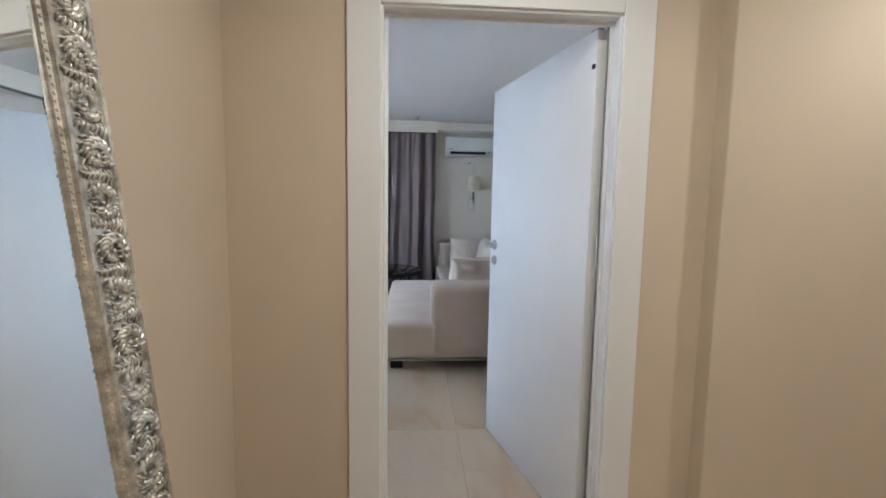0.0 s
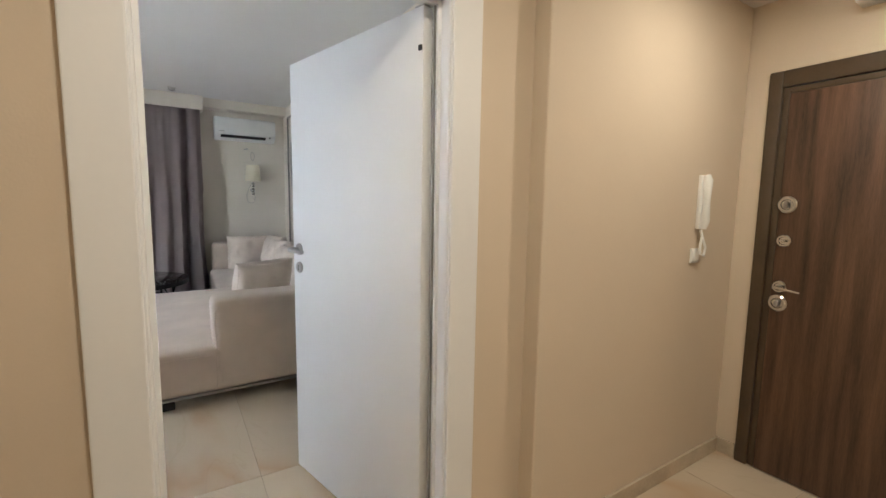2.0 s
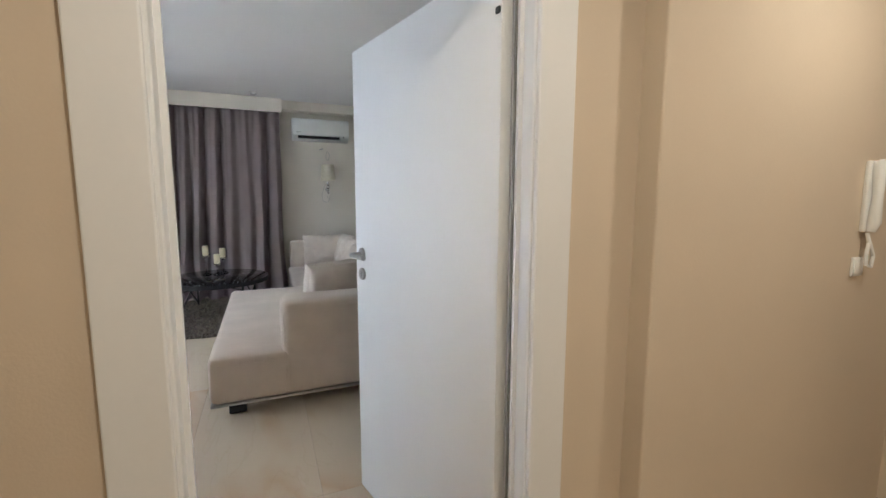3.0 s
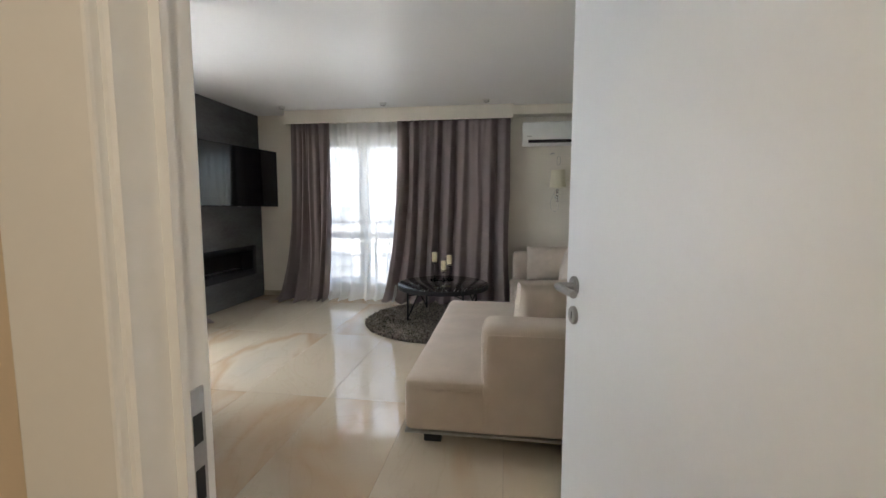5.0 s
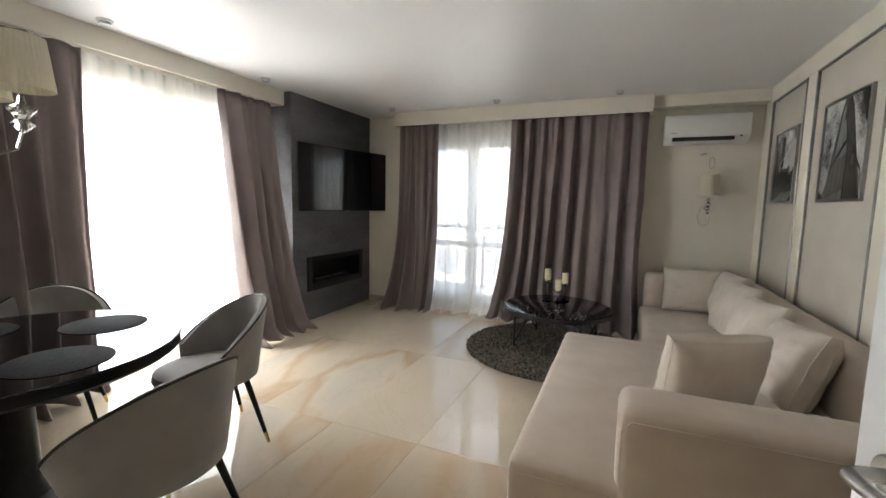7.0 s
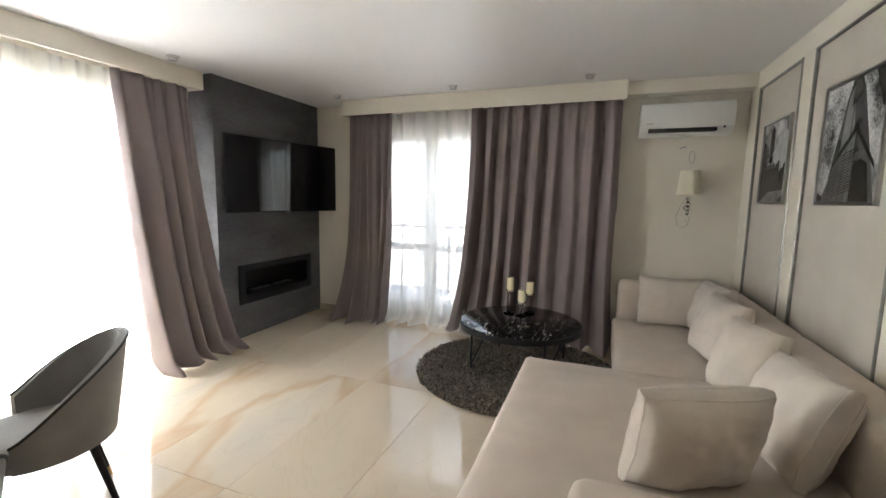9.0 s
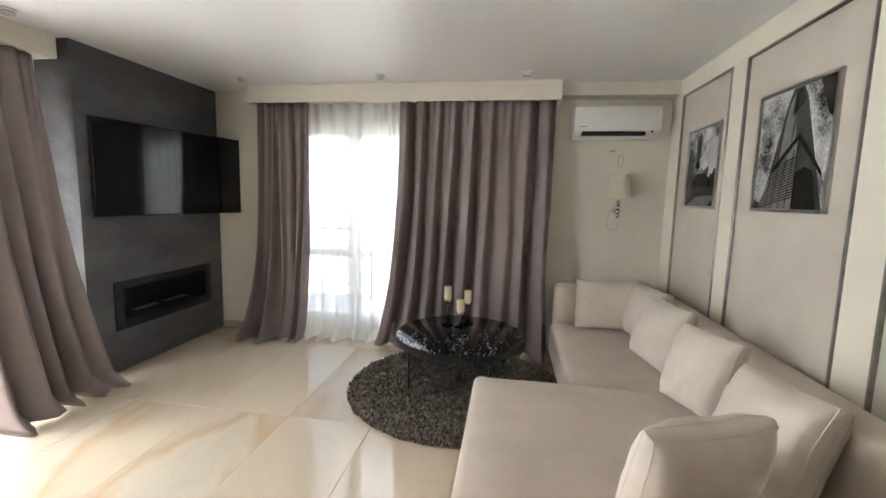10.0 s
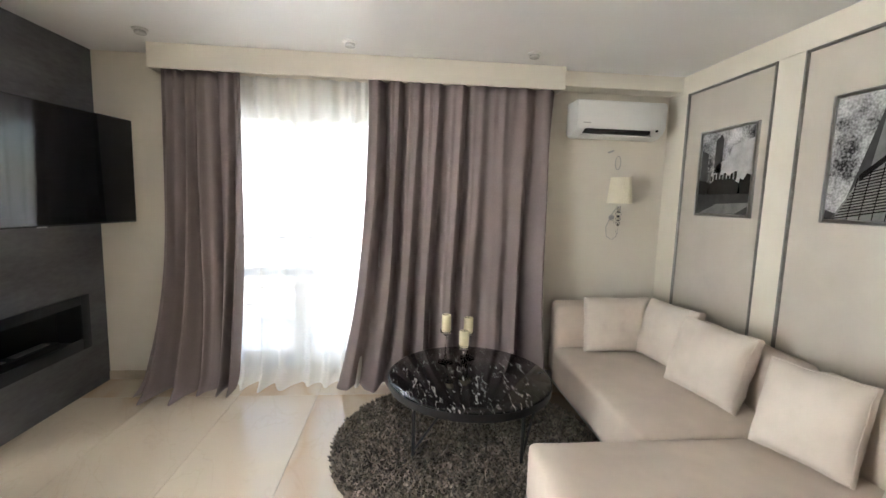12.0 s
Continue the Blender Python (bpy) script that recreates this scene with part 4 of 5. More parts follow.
def coffee_table(cx, cy, r, top):
    ob = thing("coffee_table", "round black marble coffee table on a thin black metal frame", "table", at=pose(cx, cy, 0))
    part("tabletop", turned((0, top - 0.018), (r - 0.012, top - 0.018), (r - 0.006, top - 0.014), (r - 0.006, top - 0.004), (r - 0.012, top), (0, top), seg=72), M_blackmarble, ob, "polished black marble with white veins")
    part("rim", turned((r - 0.010, top - 0.055), (r, top - 0.055), (r + 0.002, top - 0.010), (r - 0.004, top - 0.008), (r - 0.010, top - 0.015), (r - 0.010, top - 0.055), seg=72), M_black, ob, "black metal rim")
    q = r * 0.86
    for k in range(4):
        a = radians(36 + 90 * k)
        c, s = math.cos(a), math.sin(a)
        part("leg", bar([(q * c, q * s, top - 0.03), (q * c, q * s, 0.036)], 0.011, 10), M_black, ob)
        a2 = a + radians(26)
        part("brace", bar([(q * math.cos(a2), q * math.sin(a2), top - 0.05), (q * c, q * s, 0.06)], 0.008, 8), M_black, ob)
    for k in range(2):
        a = radians(36 + 90 * k)
        c, s = math.cos(a) * q, math.sin(a) * q
        part("stretcher", bar([(c, s, top - 0.11), (-c, -s, top - 0.11)], 0.008, 8), M_black, ob)


coffee_table(0.21, 4.24, 0.53, 0.43)


def candlestick(x, y, z, hgt, candle, r):
    ob = thing("candle_holder", "clear glass candle stand with an ivory pillar candle", "candle holder", "candles on the coffee table", at=pose(x, y, z))
    part("stand", turned((0, 0), (0.052, 0), (0.053, 0.003), (0.030, 0.008), (0.009, 0.016), (0.0055, 0.03), (0.005, hgt * 0.6), (0.008, hgt - 0.045), (0.030, hgt - 0.030), (0.040, hgt - 0.018), (0.041, hgt),
                         (0.038, hgt), (0.036, hgt - 0.012), (0, hgt - 0.014), seg=28), M_clear, ob, "clear stemmed glass")
    part("candle", turned((0, hgt - 0.013), (r, hgt - 0.013), (r, hgt + candle - 0.006), (r - 0.004, hgt + candle), (r * 0.5, hgt + candle - 0.003), (0, hgt + candle - 0.005), seg=24), M_wax, ob, "ivory pillar candle")
    part("wick", bar([(0, 0, hgt + candle - 0.006), (0.002, 0, hgt + candle + 0.008)], 0.0012, 6), M_black, ob)


candlestick(0.07, 4.45, 0.43, 0.235, 0.105, 0.033)
candlestick(0.19, 4.40, 0.43, 0.140, 0.100, 0.034)
candlestick(0.24, 4.54, 0.43, 0.195, 0.100, 0.034)


# ---- television and fireplace ----
def television():
    a, b = Vector((-2.60, 3.70, 0)), Vector((-2.34, 5.14, 0))
    d = b - a
    yaw = math.degrees(math.atan2(d.y, d.x))
    ob = thing("television", "large black flat television on a swivel wall bracket", "television", at=pose(a.x, a.y, 0, 0, 0, yaw))
    w, z0, z1 = d.length, 1.32, 2.095
    part("body", boxes(((0, 0.0, z0), (w, 0.028, z1)), bevel=0.004), M_blackplastic, ob)
    part("back_bulge", boxes(((0.25, 0.026, z0 + 0.08), (w - 0.25, 0.055, z0 + 0.5)), bevel=0.01), M_blackplastic, ob)
    part("screen", boxes(((0.008, -0.002, z0 + 0.012), (w - 0.008, 0.001, z1 - 0.008))), M_screen, ob, "dark glossy screen", False)
    part("badge", boxes(((w / 2 - 0.03, -0.003, z0 - 0.004), (w / 2 + 0.03, 0.004, z0 + 0.004)), bevel=0.001, seg=1), M_steel, ob, "small silver badge")
    part("bracket", bar([(0.42, 0.04, 1.70), (0.42, 0.10, 1.70), (0.62, 0.14, 1.70)], 0.018, 8), M_black, ob, "black wall bracket")


def fireplace():
    ob = thing("bio_fireplace", "black built-in bioethanol fireplace in the chimney wall", "fireplace")
    x = DARK
    y0, y1, z0, z1 = FY0 - 0.02, FY1 + 0.02, FZ0 - 0.02, FZ1 + 0.02
    fr = 0.085
    part("frame", boxes(((x + 0.001, y0, z0), (x + 0.014, y0 + fr, z1)), ((x + 0.001, y1 - fr, z0), (x + 0.014, y1, z1)), ((x + 0.001, y0 + fr, z1 - fr * 0.8), (x + 0.014, y1 - fr, z1)), ((x + 0.001, y0 + fr, z0), (x + 0.014, y1 - fr, z0 + fr)), bevel=0.003), M_fire, ob, "matt black steel frame")
    part("firebox", boxes(((x - 0.215, FY0 + 0.004, FZ0 + 0.004), (x - 0.205, FY1 - 0.004, FZ1 - 0.004)), ((x - 0.205, FY0 + 0.004, FZ0 + 0.004), (x, FY1 - 0.004, FZ0 + 0.014)),
                          ((x - 0.205, FY0 + 0.004, FZ1 - 0.014), (x, FY1 - 0.004, FZ1 - 0.004)), ((x - 0.205, FY0 + 0.004, FZ0 + 0.014), (x, FY0 + 0.014, FZ1 - 0.014)), ((x - 0.205, FY1 - 0.014, FZ0 + 0.014), (x, FY1 - 0.004, FZ1 - 0.014))), M_blackplastic, ob)
    yc = (FY0 + FY1) / 2
    part("burner", boxes(((x - 0.16, yc - 0.36, FZ0 + 0.014), (x - 0.05, yc + 0.36, FZ0 + 0.085)), bevel=0.006), M_blackplastic, ob)
    for a in (-0.30, 0.04):
        part("burner_slot", boxes(((x - 0.135, yc + a, FZ0 + 0.085), (x - 0.075, yc + a + 0.27, FZ0 + 0.093)), bevel=0.003), M_steel, ob, "steel burner slot")


M_fire = material("matt_black_steel", (0.010, 0.012, 0.017), 0.5, 0.0, 0.15, 15)
television()
fireplace()


# ---- wall things ----
def air_conditioner():
    ob = thing("air_conditioner", "white wall-mounted air conditioner in the corner", "air conditioner")
    x0, x1, y1, z0, z1 = 1.127, 1.878, BACK, 2.11, 2.40
    bm = bmesh.new()
    prof = [(0.0, z0 + 0.03), (0.05, z0), (0.13, z0 + 0.004), (0.215, z0 + 0.050), (0.235, z0 + 0.085), (0.240, z1 - 0.05), (0.228, z1 - 0.012), (0.20, z1), (0.0, z1)]
    rows = [[bm.verts.new((x, y1 - d, z)) for d, z in prof] for x in (x0, x0 + 0.01, x1 - 0.01, x1)]
    for k in (0, 3):
        c = Vector((0, y1 - 0.12, (z0 + z1) / 2))
        for v in rows[k]:
            v.co.y += (c.y - v.co.y) * 0.05
            v.co.z += (c.z - v.co.z) * 0.04
            v.co.y = min(v.co.y, y1)
    for a, b in zip(rows, rows[1:]):
        for k in range(len(prof)):
            bm.faces.new((a[k], a[(k + 1) % len(prof)], b[(k + 1) % len(prof)], b[k]))
    bm.faces.new(rows[0])
    bm.faces.new(rows[3][::-1])
    part("body", bm, M_plastic, ob)
    part("outlet", boxes(((x0 + 0.07, y1 - 0.232, z0 + 0.028), (x1 - 0.13, y1 - 0.150, z0 + 0.060)), bevel=0.004), M_blackplastic, ob, "dark air outlet slot")
    part("flap", boxes(((x0 + 0.06, y1 - 0.205, z0 + 0.010), (x1 - 0.10, y1 - 0.120, z0 + 0.022)), bevel=0.004), M_plastic, ob)
    part("sensor", boxes(((x1 - 0.085, y1 - 0.2405, z0 + 0.050), (x1 - 0.068, y1 - 0.226, z0 + 0.066)), bevel=0.002), M_blackplastic, ob)
    part("badge", boxes(((x0 + 0.05, y1 - 0.2425, z0 + 0.098), (x0 + 0.11, y1 - 0.239, z0 + 0.106))), M_steel, ob, "small grey badge")


def wall_sconce():
    ob = thing("wall_sconce", "wall lamp with an ivory shade and clear glass stem", "wall lamp")
    x, y = 1.585, 5.075
    part("shade", pleated(0.101, 0.080, 1.575, 1.795, (x, y, 0)), M_shade, ob, "ivory fabric shade")
    part("socket", turned((0, 1.555), (0.016, 1.555), (0.018, 1.52), (0.012, 1.51), (0, 1.51), seg=16, at=(x, y, 0)), M_chrome, ob)
    part("stem", turned((0, 1.51), (0.012, 1.51), (0.028, 1.485), (0.012, 1.462), (0.024, 1.445), (0.010, 1.425), (0.020, 1.402), (0.009, 1.385), (0.016, 1.35), (0.006, 1.32), (0, 1.318), seg=20, at=(x, y, 0)), M_clear, ob, "turned clear glass stem")
    part("arm", bar([(x, y, 1.395), (x, y + 0.05, 1.41), (x, BACK - 0.01, 1.45)], 0.008, 10), M_clear, ob)
    part("wall_plate", turned((0, 0), (0.024, 0), (0.024, 0.010), (0.018, 0.014), (0, 0.014), seg=24), M_steel, ob)
    ob.children[-1].matrix_basis = pose(x, BACK, 1.45, 90)
    part("cord", bar([(x - 0.02, y, 1.54), (x - 0.055, y + 0.02, 1.47), (x - 0.085, y + 0.04, 1.37), (x - 0.07, y + 0.05, 1.29), (x - 0.02, y + 0.05, 1.26), (x + 0.02, y + 0.05, 1.29), (x + 0.03, y + 0.06, 1.36)], 0.003, 6), M_cable, ob, "thin hanging cord")
    hook = thing("wall_cable", "loose cable end hanging from the wall", "cable")
    part("cable_tip", bar([(x - 0.04, BACK, 2.02), (x - 0.05, BACK - 0.05, 2.022), (x - 0.095, BACK - 0.06, 2.005)], 0.007, 8), M_steel, hook)
    part("loop", bar([(x + 0.02 + 0.024 * math.cos(k * math.pi / 9), BACK - 0.012, 1.925 + 0.058 * math.sin(k * math.pi / 9)) for k in range(18)], 0.003, 6, True), M_cable, hook)


air_conditioner()
wall_sconce()


def grey(name, v, rough=0.25):
    return material(name, (v, v, v), rough, 0, 0.12, 14)


M_cloud = material("printed_clouds", (0.36, 0.36, 0.36), 0.25, 0, 0.42, 5.0)
_r = [n for n in M_cloud.node_tree.nodes if n.bl_idname == "ShaderNodeValToRGB"][0].color_ramp.elements
_r[0].position, _r[0].color, _r[1].position, _r[1].color = 0.48, (0.03, 0.03, 0.03, 1), 0.86, (0.75, 0.75, 0.75, 1)
M_p1, M_p2, M_p3, M_p4 = grey("print_black", 0.012), grey("print_dark_grey", 0.06), grey("print_mid_grey", 0.20), grey("print_light_grey", 0.48)


def flat(name, pts, mat, parent, lift):
    """A printed area of a picture: a polygon in the picture's own (across, up)."""
    bm = bmesh.new()
    bm.faces.new([bm.verts.new((lift, u, v)) for u, v in pts])
    return part(name, bm, mat, parent, "", False)


def picture(y_far, y_near, z0, z1, label):
    """Own axes: the picture faces -x; across runs from far to near."""
    w, hgt = y_far - y_near, z1 - z0
    at = Matrix.Translation((RIGHT - 0.008, y_far, z0)) @ Matrix(((-1, 0, 0, 0), (0, -1, 0, 0), (0, 0, 1, 0), (0, 0, 0, 1)))
    ob = thing("framed_picture", label, "picture", "framed city photographs", at=at)
    f = 0.020
    part("frame", boxes(((0, 0, 0), (0.022, f, hgt)), ((0, w - f, 0), (0.022, w, hgt)), ((0, f, 0), (0.022, w - f, f)), ((0, f, hgt - f), (0.022, w - f, hgt)), bevel=0.004), M_steel, ob, "thin silver frame")
    pr = part("print", boxes(((0.0, f, f), (0.010, w - f, hgt - f))), M_cloud, ob, "black-and-white print", False)
    U = lambda u: f + u * (w - 2 * f)
    V = lambda v: f + v * (hgt - 2 * f)
    return pr, lambda name, pts, mat, k: flat(name, [(U(u), V(v)) for u, v in pts], mat, pr, 0.010 + 0.0006 * k)


def tower_picture():
    pr, add = picture(3.722, 3.09, 1.50, 2.172, "black-and-white photograph of a skyscraper in a silver frame")
    add("tower_side", [(0.40, 0.88), (0.46, 1.0), (0.60, 1.0), (0.66, 0.90), (0.97, 0.0), (0.12, 0.0)], M_p2, 1)
    add("tower_face", [(0.28, 0.34), (0.60, 0.58), (0.60, 0.0), (0.06, 0.0)], M_p3, 2)
    add("tower_shaft", [(0.34, 0.40), (0.42, 0.86), (0.50, 0.97), (0.56, 0.58)], M_p3, 2)
    add("tower_cap", [(0.48, 0.78), (0.50, 0.96), (0.58, 1.0), (0.64, 0.88), (0.57, 0.84)], M_p1, 3)
    add("shadow_band", [(0.27, 0.31), (0.60, 0.57), (0.60, 0.62), (0.26, 0.36)], M_p1, 3)
    add("shadow_band", [(0.60, 0.57), (0.94, 0.24), (0.92, 0.30), (0.60, 0.63)], M_p1, 3)
    add("dark_face", [(0.60, 0.30), (0.72, 0.34), (0.82, 0.30), (0.90, 0.0), (0.60, 0.0)], M_p1, 3)
    for k in range(15):
        v = 0.015 + 0.026 * k
        left = 0.06 + 0.63 * v + 0.02
        add("floor_line", [(left, v - 0.01), (0.59, v + 0.155 * (0.59 - left)), (0.59, v + 0.155 * (0.59 - left) + 0.010), (left, v)], M_p1, 4)
    for k in range(4):
        u = 0.20 + 0.10 * k
        add("mullion", [(u, 0.0), (u + 0.008, 0.0), (u + 0.05 + 0.010, 0.34 + 0.05 * k), (u + 0.05, 0.34 + 0.05 * k)], M_p1, 4)
    add("corner_line", [(0.595, 0.0), (0.605, 0.0), (0.605, 0.60), (0.595, 0.60)], M_p1, 5)
    add("corner_line", [(0.50, 0.52), (0.507, 0.52), (0.535, 0.88), (0.528, 0.88)], M_p1, 5)
    add("neighbour", [(0.80, 1.0), (1.0, 1.0), (1.0, 0.68), (0.93, 0.72)], M_p1, 2)
    add("low_roof", [(0.0, 0.0), (0.10, 0.0), (0.10, 0.05), (0.0, 0.08)], M_p2, 2)


def dome_picture():
    pr, add = picture(4.745, 4.20, 1.50, 2.135, "black-and-white photograph of a domed park in a silver frame")
    add("square", [(0, 0), (1, 0), (1, 0.24), (0, 0.24)], M_p2, 1)
    add("path_light", [(0.05, 0.0), (0.75, 0.0), (0.98, 0.10), (0.98, 0.14), (0.4, 0.12)], M_p3, 2)
    add("sky_glow", [(0.45, 0.42), (0.62, 0.80), (0.98, 0.86), (1.0, 0.42)], M_p4, 1)
    n = 20
    add("dome", [(0.50 + 0.27 * math.cos(math.pi * k / n), 0.40 + 0.24 * math.sin(math.pi * k / n)) for k in range(n + 1)], M_p4, 2)
    add("dome_base", [(0.20, 0.24), (0.82, 0.24), (0.80, 0.36), (0.66, 0.42), (0.35, 0.42), (0.22, 0.36)], M_p1, 3)
    for k in range(8):
        u = 0.24 + 0.065 * k
        hh = 0.06 + 0.05 * ((k * 37) % 5) / 5
        add("skyline_block", [(u, 0.40), (u + 0.045, 0.40), (u + 0.045, 0.40 + hh), (u, 0.40 + hh)], M_p1, 4)
    add("tree_line", [(0, 0.24), (0.22, 0.24), (0.22, 0.38), (0.0, 0.42)], M_p1, 3)
    add("tree_line", [(0.78, 0.24), (1, 0.24), (1, 0.44), (0.92, 0.47), (0.86, 0.40), (0.80, 0.42)], M_p1, 3)
    add("high_rise", [(0.29, 0.50), (0.44, 0.50), (0.44, 0.90), (0.39, 0.96), (0.34, 0.92), (0.29, 0.90)], M_p2, 2)
    add("high_rise", [(0.02, 0.38), (0.16, 0.38), (0.16, 0.74), (0.02, 0.80)], M_p2, 2)


tower_picture()
dome_picture()


M_spotrim = material("satin_nickel", (0.70, 0.69, 0.67), 0.35, 0.3, 0.03, 20)
M_frost = material("faceted_lamp_glass", (0.72, 0.72, 0.71), 0.12, 0, 0.05, 30, spec=0.8)


def spot(x, y):
    ob = thing("ceiling_spot", "small chrome and glass ceiling spot", "spot lamp", "ceiling spots", at=pose(x, y, H))
    part("rim", turned((0, 0), (0.048, 0), (0.048, -0.007), (0.034, -0.012), (0.0, -0.012), seg=28), M_spotrim, ob)
    part("glass", turned((0, -0.012), (0.030, -0.012), (0.036, -0.020), (0.034, -0.031), (0.022, -0.034), (0, -0.034), seg=12), M_frost, ob, "faceted clear glass")


for p in ((-1.99, 4.69), (-0.63, 4.69), (0.67, 4.69), (-2.53, 3.16), (-2.53, 1.75)):
    spot(*p)


# ---- curtains ----
def curtain(top, bottom, folds, amp, flare, seed, at, label, mat=None, trail=0.10, zt=2.47, pull=2.2, group="curtains", thick=0.004, lean=0.0):
    ob = thing("curtain" if mat is None else "sheer_curtain", label, "curtain", group, at=at)
    c = part("cloth", drape(top, bottom, zt, folds, amp, flare, seed, trail, lean=lean, pull=pull), mat or M_curtain, ob)
    if thick:
        s = c.modifiers.new("thick", "SOLIDIFY")
        s.thickness = thick


curtain((-2.06, -1.49), (-2.24, -1.55), 4.5, 0.080, 0.16, 1.7, pose(0, 5.05, 0), "mauve-grey floor-length curtain beside the balcony window", trail=0.10)
curtain((-0.53, 0.97), (-0.76, 1.00), 8.5, 0.090, 0.12, 4.2, pose(0, 5.05, 0), "wide mauve-grey floor-length curtain across the balcony window", trail=0.12)
curtain((-1.62, -0.42), (-1.62, -0.50), 7, 0.040, 0.05, 7.7, pose(0, 5.13, 0), "white sheer curtain in front of the balcony window", M_sheer, 0.14, group="sheers", thick=0)
side = pose(-2.80, 0, 0, 0, 0, 90)
curtain((2.84, 3.50), (2.86, 3.66), 4.0, 0.075, 0.10, 2.9, side, "mauve-grey curtain gathered beside the long window", trail=0.16, pull=1.0, lean=-0.26)
curtain((0.75, 1.74), (0.70, 1.78), 5.5, 0.080, 0.06, 6.1, side, "dark mauve-grey curtain behind the dining table", trail=0.06)
curtain((1.60, 3.45), (1.60, 3.45), 9, 0.034, 0.03, 9.4, pose(-2.88, 0, 0, 0, 0, 90), "white sheer curtain along the long window", M_sheer, 0.05, group="sheers", thick=0)


# ---- dining group ----
TX, TY = -1.76, 0.83


def dining_table():
    ob = thing("dining_table", "round black glass-topped dining table", "table", at=pose(TX, TY, 0))
    r, z = 0.67, 0.75
    part("tabletop", turned((0, z - 0.012), (r - 0.004, z - 0.012), (r, z - 0.008), (r, z - 0.003), (r - 0.004, z), (0, z), seg=80), M_blackglass, ob, "glossy black glass top")
    part("apron", turned((0, z - 0.075), (r - 0.03, z - 0.075), (r - 0.004, z - 0.055), (r - 0.004, z - 0.0125), (0, z - 0.0125), seg=80), M_black, ob, "black rim under the top")
    part("pedestal", turned((0, 0.03), (0.11, 0.03), (0.08, 0.10), (0.07, 0.5), (0.14, z - 0.076), (0, z - 0.076), seg=32), M_black, ob)
    part("foot", turned((0, 0), (0.33, 0), (0.33, 0.012), (0.10, 0.035), (0, 0.035), seg=48), M_black, ob)


def placemat(x, y):
    ob = thing("placemat", "round dark glittering woven placemat on the dining table", "placemat", "placemats", at=pose(x, y, 0.7505))
    part("mat", turned((0, 0), (0.188, 0), (0.190, 0.002), (0.186, 0.004), (0, 0.004), seg=56), M_mat, ob)


def chair_parts():
    ob = thing("dining_chair", "grey velvet tub chair with black piping and brass-tipped legs", "chair", "dining chairs")
    # own axes: faces -y, back at +y
    n, m = 40, 12
    def shell_pt(u, v, out):
        a = radians(-112 + 224 * u)              # 0 is the middle of the back
        c = math.cos(a / 1.24)
        top = 0.535 + 0.305 * max(0.0, c) ** 1.15
        zz = 0.405 + (top - 0.405) * v
        rx = 0.275 + 0.050 * v
        ry = 0.262 + 0.065 * v * max(0, math.cos(a))
        k = 0.0 if out else -0.045 * (1 - 0.25 * v)
        if not out:
            zz += 0.03 * (1 - v)
        return Vector(((rx + k) * math.sin(a), (ry + k) * math.cos(a) + 0.0, zz))
    bm = bmesh.new()
    grids = []
    for out in (True, False):
        grids.append([[bm.verts.new(shell_pt(i / n, j / m, out)) for i in range(n + 1)] for j in range(m + 1)])
    o, i_ = grids
    for g in grids:
        for j in range(m):
            for i in range(n):
                bm.faces.new((g[j][i], g[j][i + 1], g[j + 1][i + 1], g[j + 1][i]))
    for i in range(n):
        bm.faces.new((o[m][i], o[m][i + 1], i_[m][i + 1], i_[m][i]))
        bm.faces.new((o[0][i], o[0][i + 1], i_[0][i + 1], i_[0][i]))
    for i in (0, n):
        for j in range(m):
            bm.faces.new((o[j][i], o[j + 1][i], i_[j + 1][i], i_[j][i]))
    rim_o = [tuple(shell_pt(k / n, 1.0, True) + Vector((0, 0, 0.002))) for k in range(n + 1)]
    part("backrest", bm, M_velvet, ob)
    part("piping", bar(rim_o, 0.006, 8), M_piping, ob, "black piping along the rim")
    bm = bmesh.new()
    lathe(bm, ((0, 0.385), (0.20, 0.385), (0.245, 0.40), (0.258, 0.43), (0.250, 0.462), (0.215, 0.478), (0.12, 0.484), (0, 0.486)), 40)
    bmesh.ops.transform(bm, matrix=Matrix.Translation((0, -0.02, 0)) @ Matrix.Diagonal((1.0, 1.04, 1, 1)), verts=bm.verts)
    part("seat", bm, M_velvet, ob)
    for sx, sy in ((-1, -1), (1, -1), (-1, 1), (1, 1)):
        a, b = Vector((sx * 0.155, sy * 0.15, 0.40)), Vector((sx * 0.245, sy * 0.245, 0.0))
        leg = part("leg", bar([a, a.lerp(b, 0.84)], [0.018, 0.0115], 12), M_black, ob)
        part("tip", bar([a.lerp(b, 0.84), b + Vector((0, 0, 0.002))], [0.0118, 0.009], 12), M_brass, leg, "brass leg tip")
    return ob


dining_table()
for a in (0, 92, 180, 270):
    placemat(TX + 0.40 * math.cos(radians(a)), TY + 0.40 * math.sin(radians(a)))
chair = chair_parts()


def chair_pose(x, y):
    """Turned to face the table."""
    return pose(x, y, 0, 0, 0, math.degrees(math.atan2(TY - y, TX - x)) + 90)


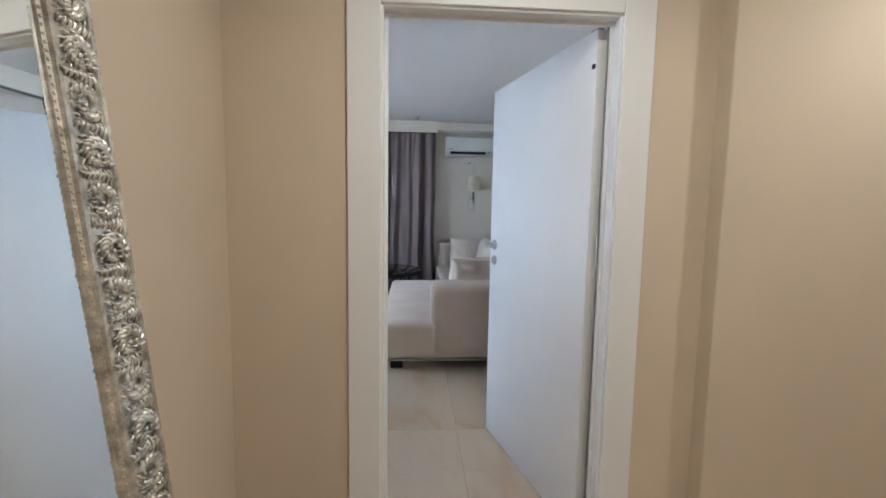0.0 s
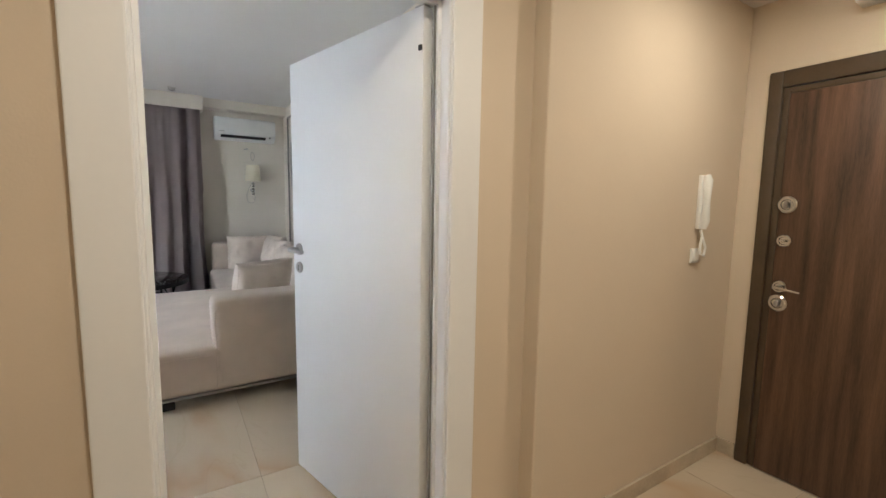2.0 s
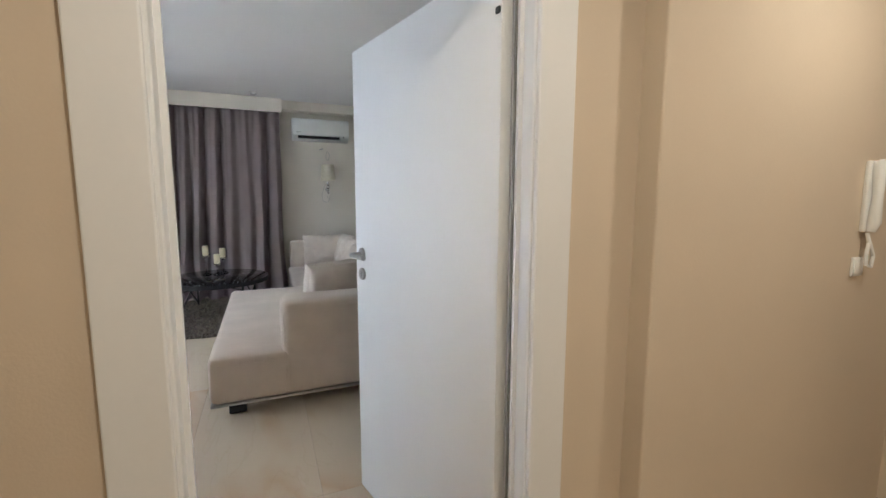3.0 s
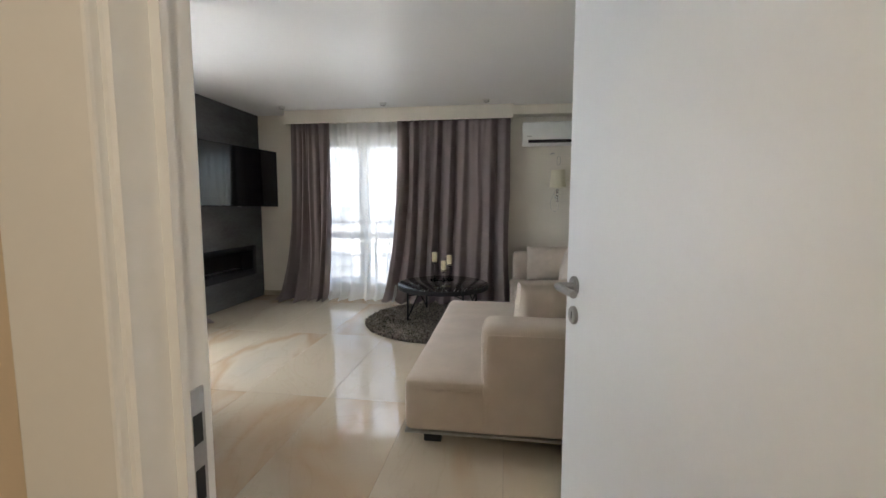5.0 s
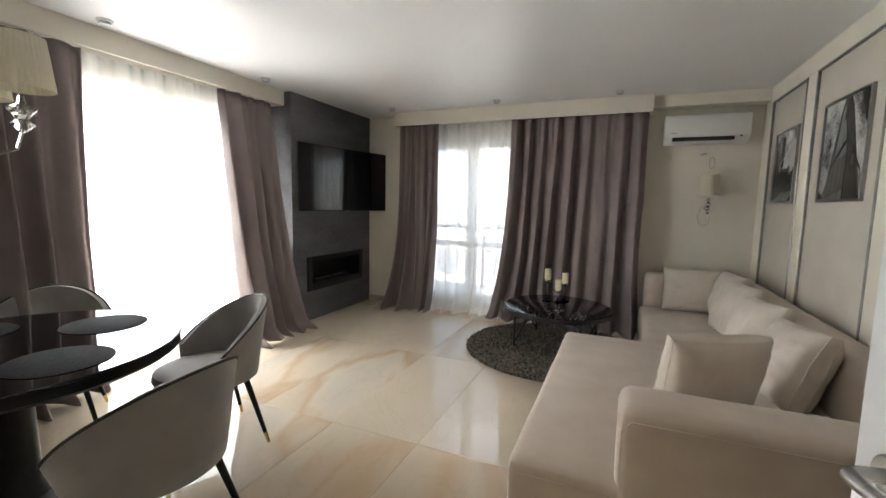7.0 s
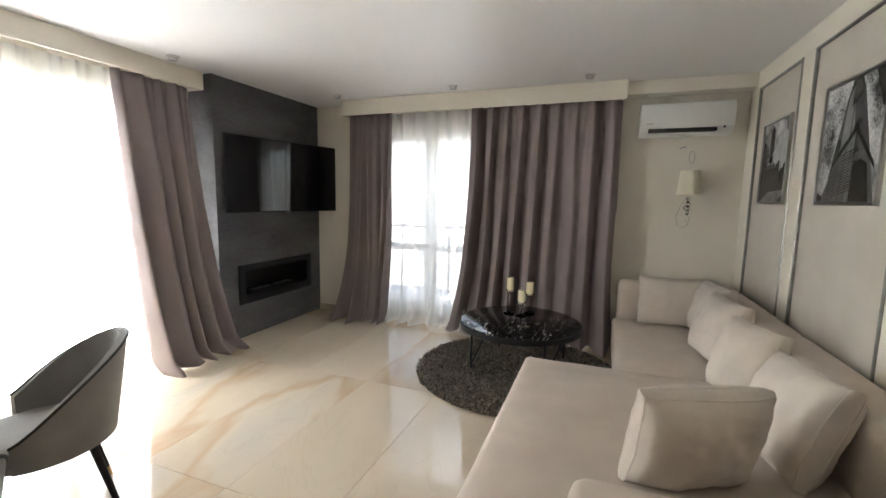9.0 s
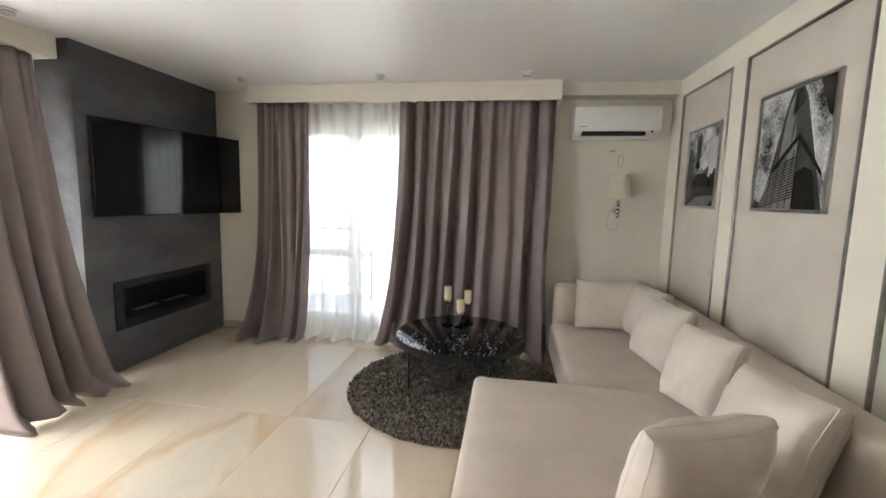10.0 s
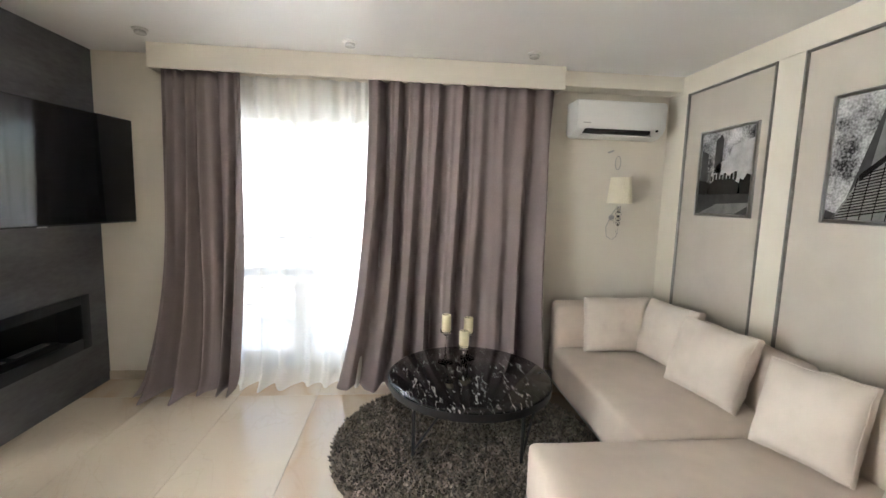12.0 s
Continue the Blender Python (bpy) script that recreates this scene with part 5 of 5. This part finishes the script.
chair.matrix_world = chair_pose(-0.88, 0.88)
for p in ((-1.42, 1.57), (-2.42, 1.26)):
    copy_thing(chair, chair_pose(*p))


def chandelier():
    x, y = TX - 0.16, TY - 0.02
    ob = thing("chandelier", "glass chandelier with ivory fabric shades over the dining table", "chandelier", at=pose(x, y, 0))
    part("canopy", turned((0, H), (0.06, H), (0.06, H - 0.02), (0.02, H - 0.035), (0, H - 0.035), seg=28), M_chrome, ob)
    part("rod", bar([(0, 0, H - 0.03), (0, 0, 1.88)], 0.008, 10), M_chrome, ob)
    part("hub", turned((0, 1.590), (0.02, 1.610), (0.05, 1.670), (0.025, 1.730), (0.045, 1.790), (0.02, 1.870), (0, 1.890), seg=20), M_clear, ob, "turned clear glass hub")
    for k in range(3):
        a = radians(28 + 120 * k)
        c, s = math.cos(a), math.sin(a)
        q = 0.24
        part("arm", bar([(0.02 * c, 0.02 * s, 1.670), (0.12 * c, 0.12 * s, 1.610), (0.21 * c, 0.21 * s, 1.640), (q * c, q * s, 1.730)], 0.008, 10), M_clear, ob, "curved clear glass arm")
        part("cup", turned((0.008, 1.710), (0.02, 1.720), (0.045, 1.745), (0.02, 1.770), (0.055, 1.815), (0.02, 1.835), (0.012, 1.870), (0, 1.870), seg=14, at=(q * c, q * s, 0)), M_clear, ob, "cut glass cup")
        part("shade", pleated(0.123, 0.098, 1.900, 2.125, (q * c, q * s, 0)), M_shade, ob, "ivory fabric shade")


chandelier()


# ---- floor tiles, last ----
def tiles(step_x, step_y, ox, oy):
    """Large polished tiles over both rooms, in an even grid with fine joints."""
    bm = bmesh.new()
    g = 0.0014
    box(bm, (g, g, -0.008), (step_x - g, step_y - g, 0.0), 0.0008, 1)
    me = bpy.data.meshes.new("tile")
    bm.to_mesh(me)
    bm.free()
    me.materials.append(M_floor)
    x = ox
    while x < 3.12:
        y = oy
        while y < BACK:
            if x + step_x > LEFT and (y > -0.2 - step_y or x + step_x > 0.05):
                t = new("tile", me)
                t.parent = floor
                t.location = (x, y, 0)
            y += step_y
        x += step_x


tiles(0.605, 1.41, -0.285 - 5 * 0.605, 3.45 - 5 * 1.41)
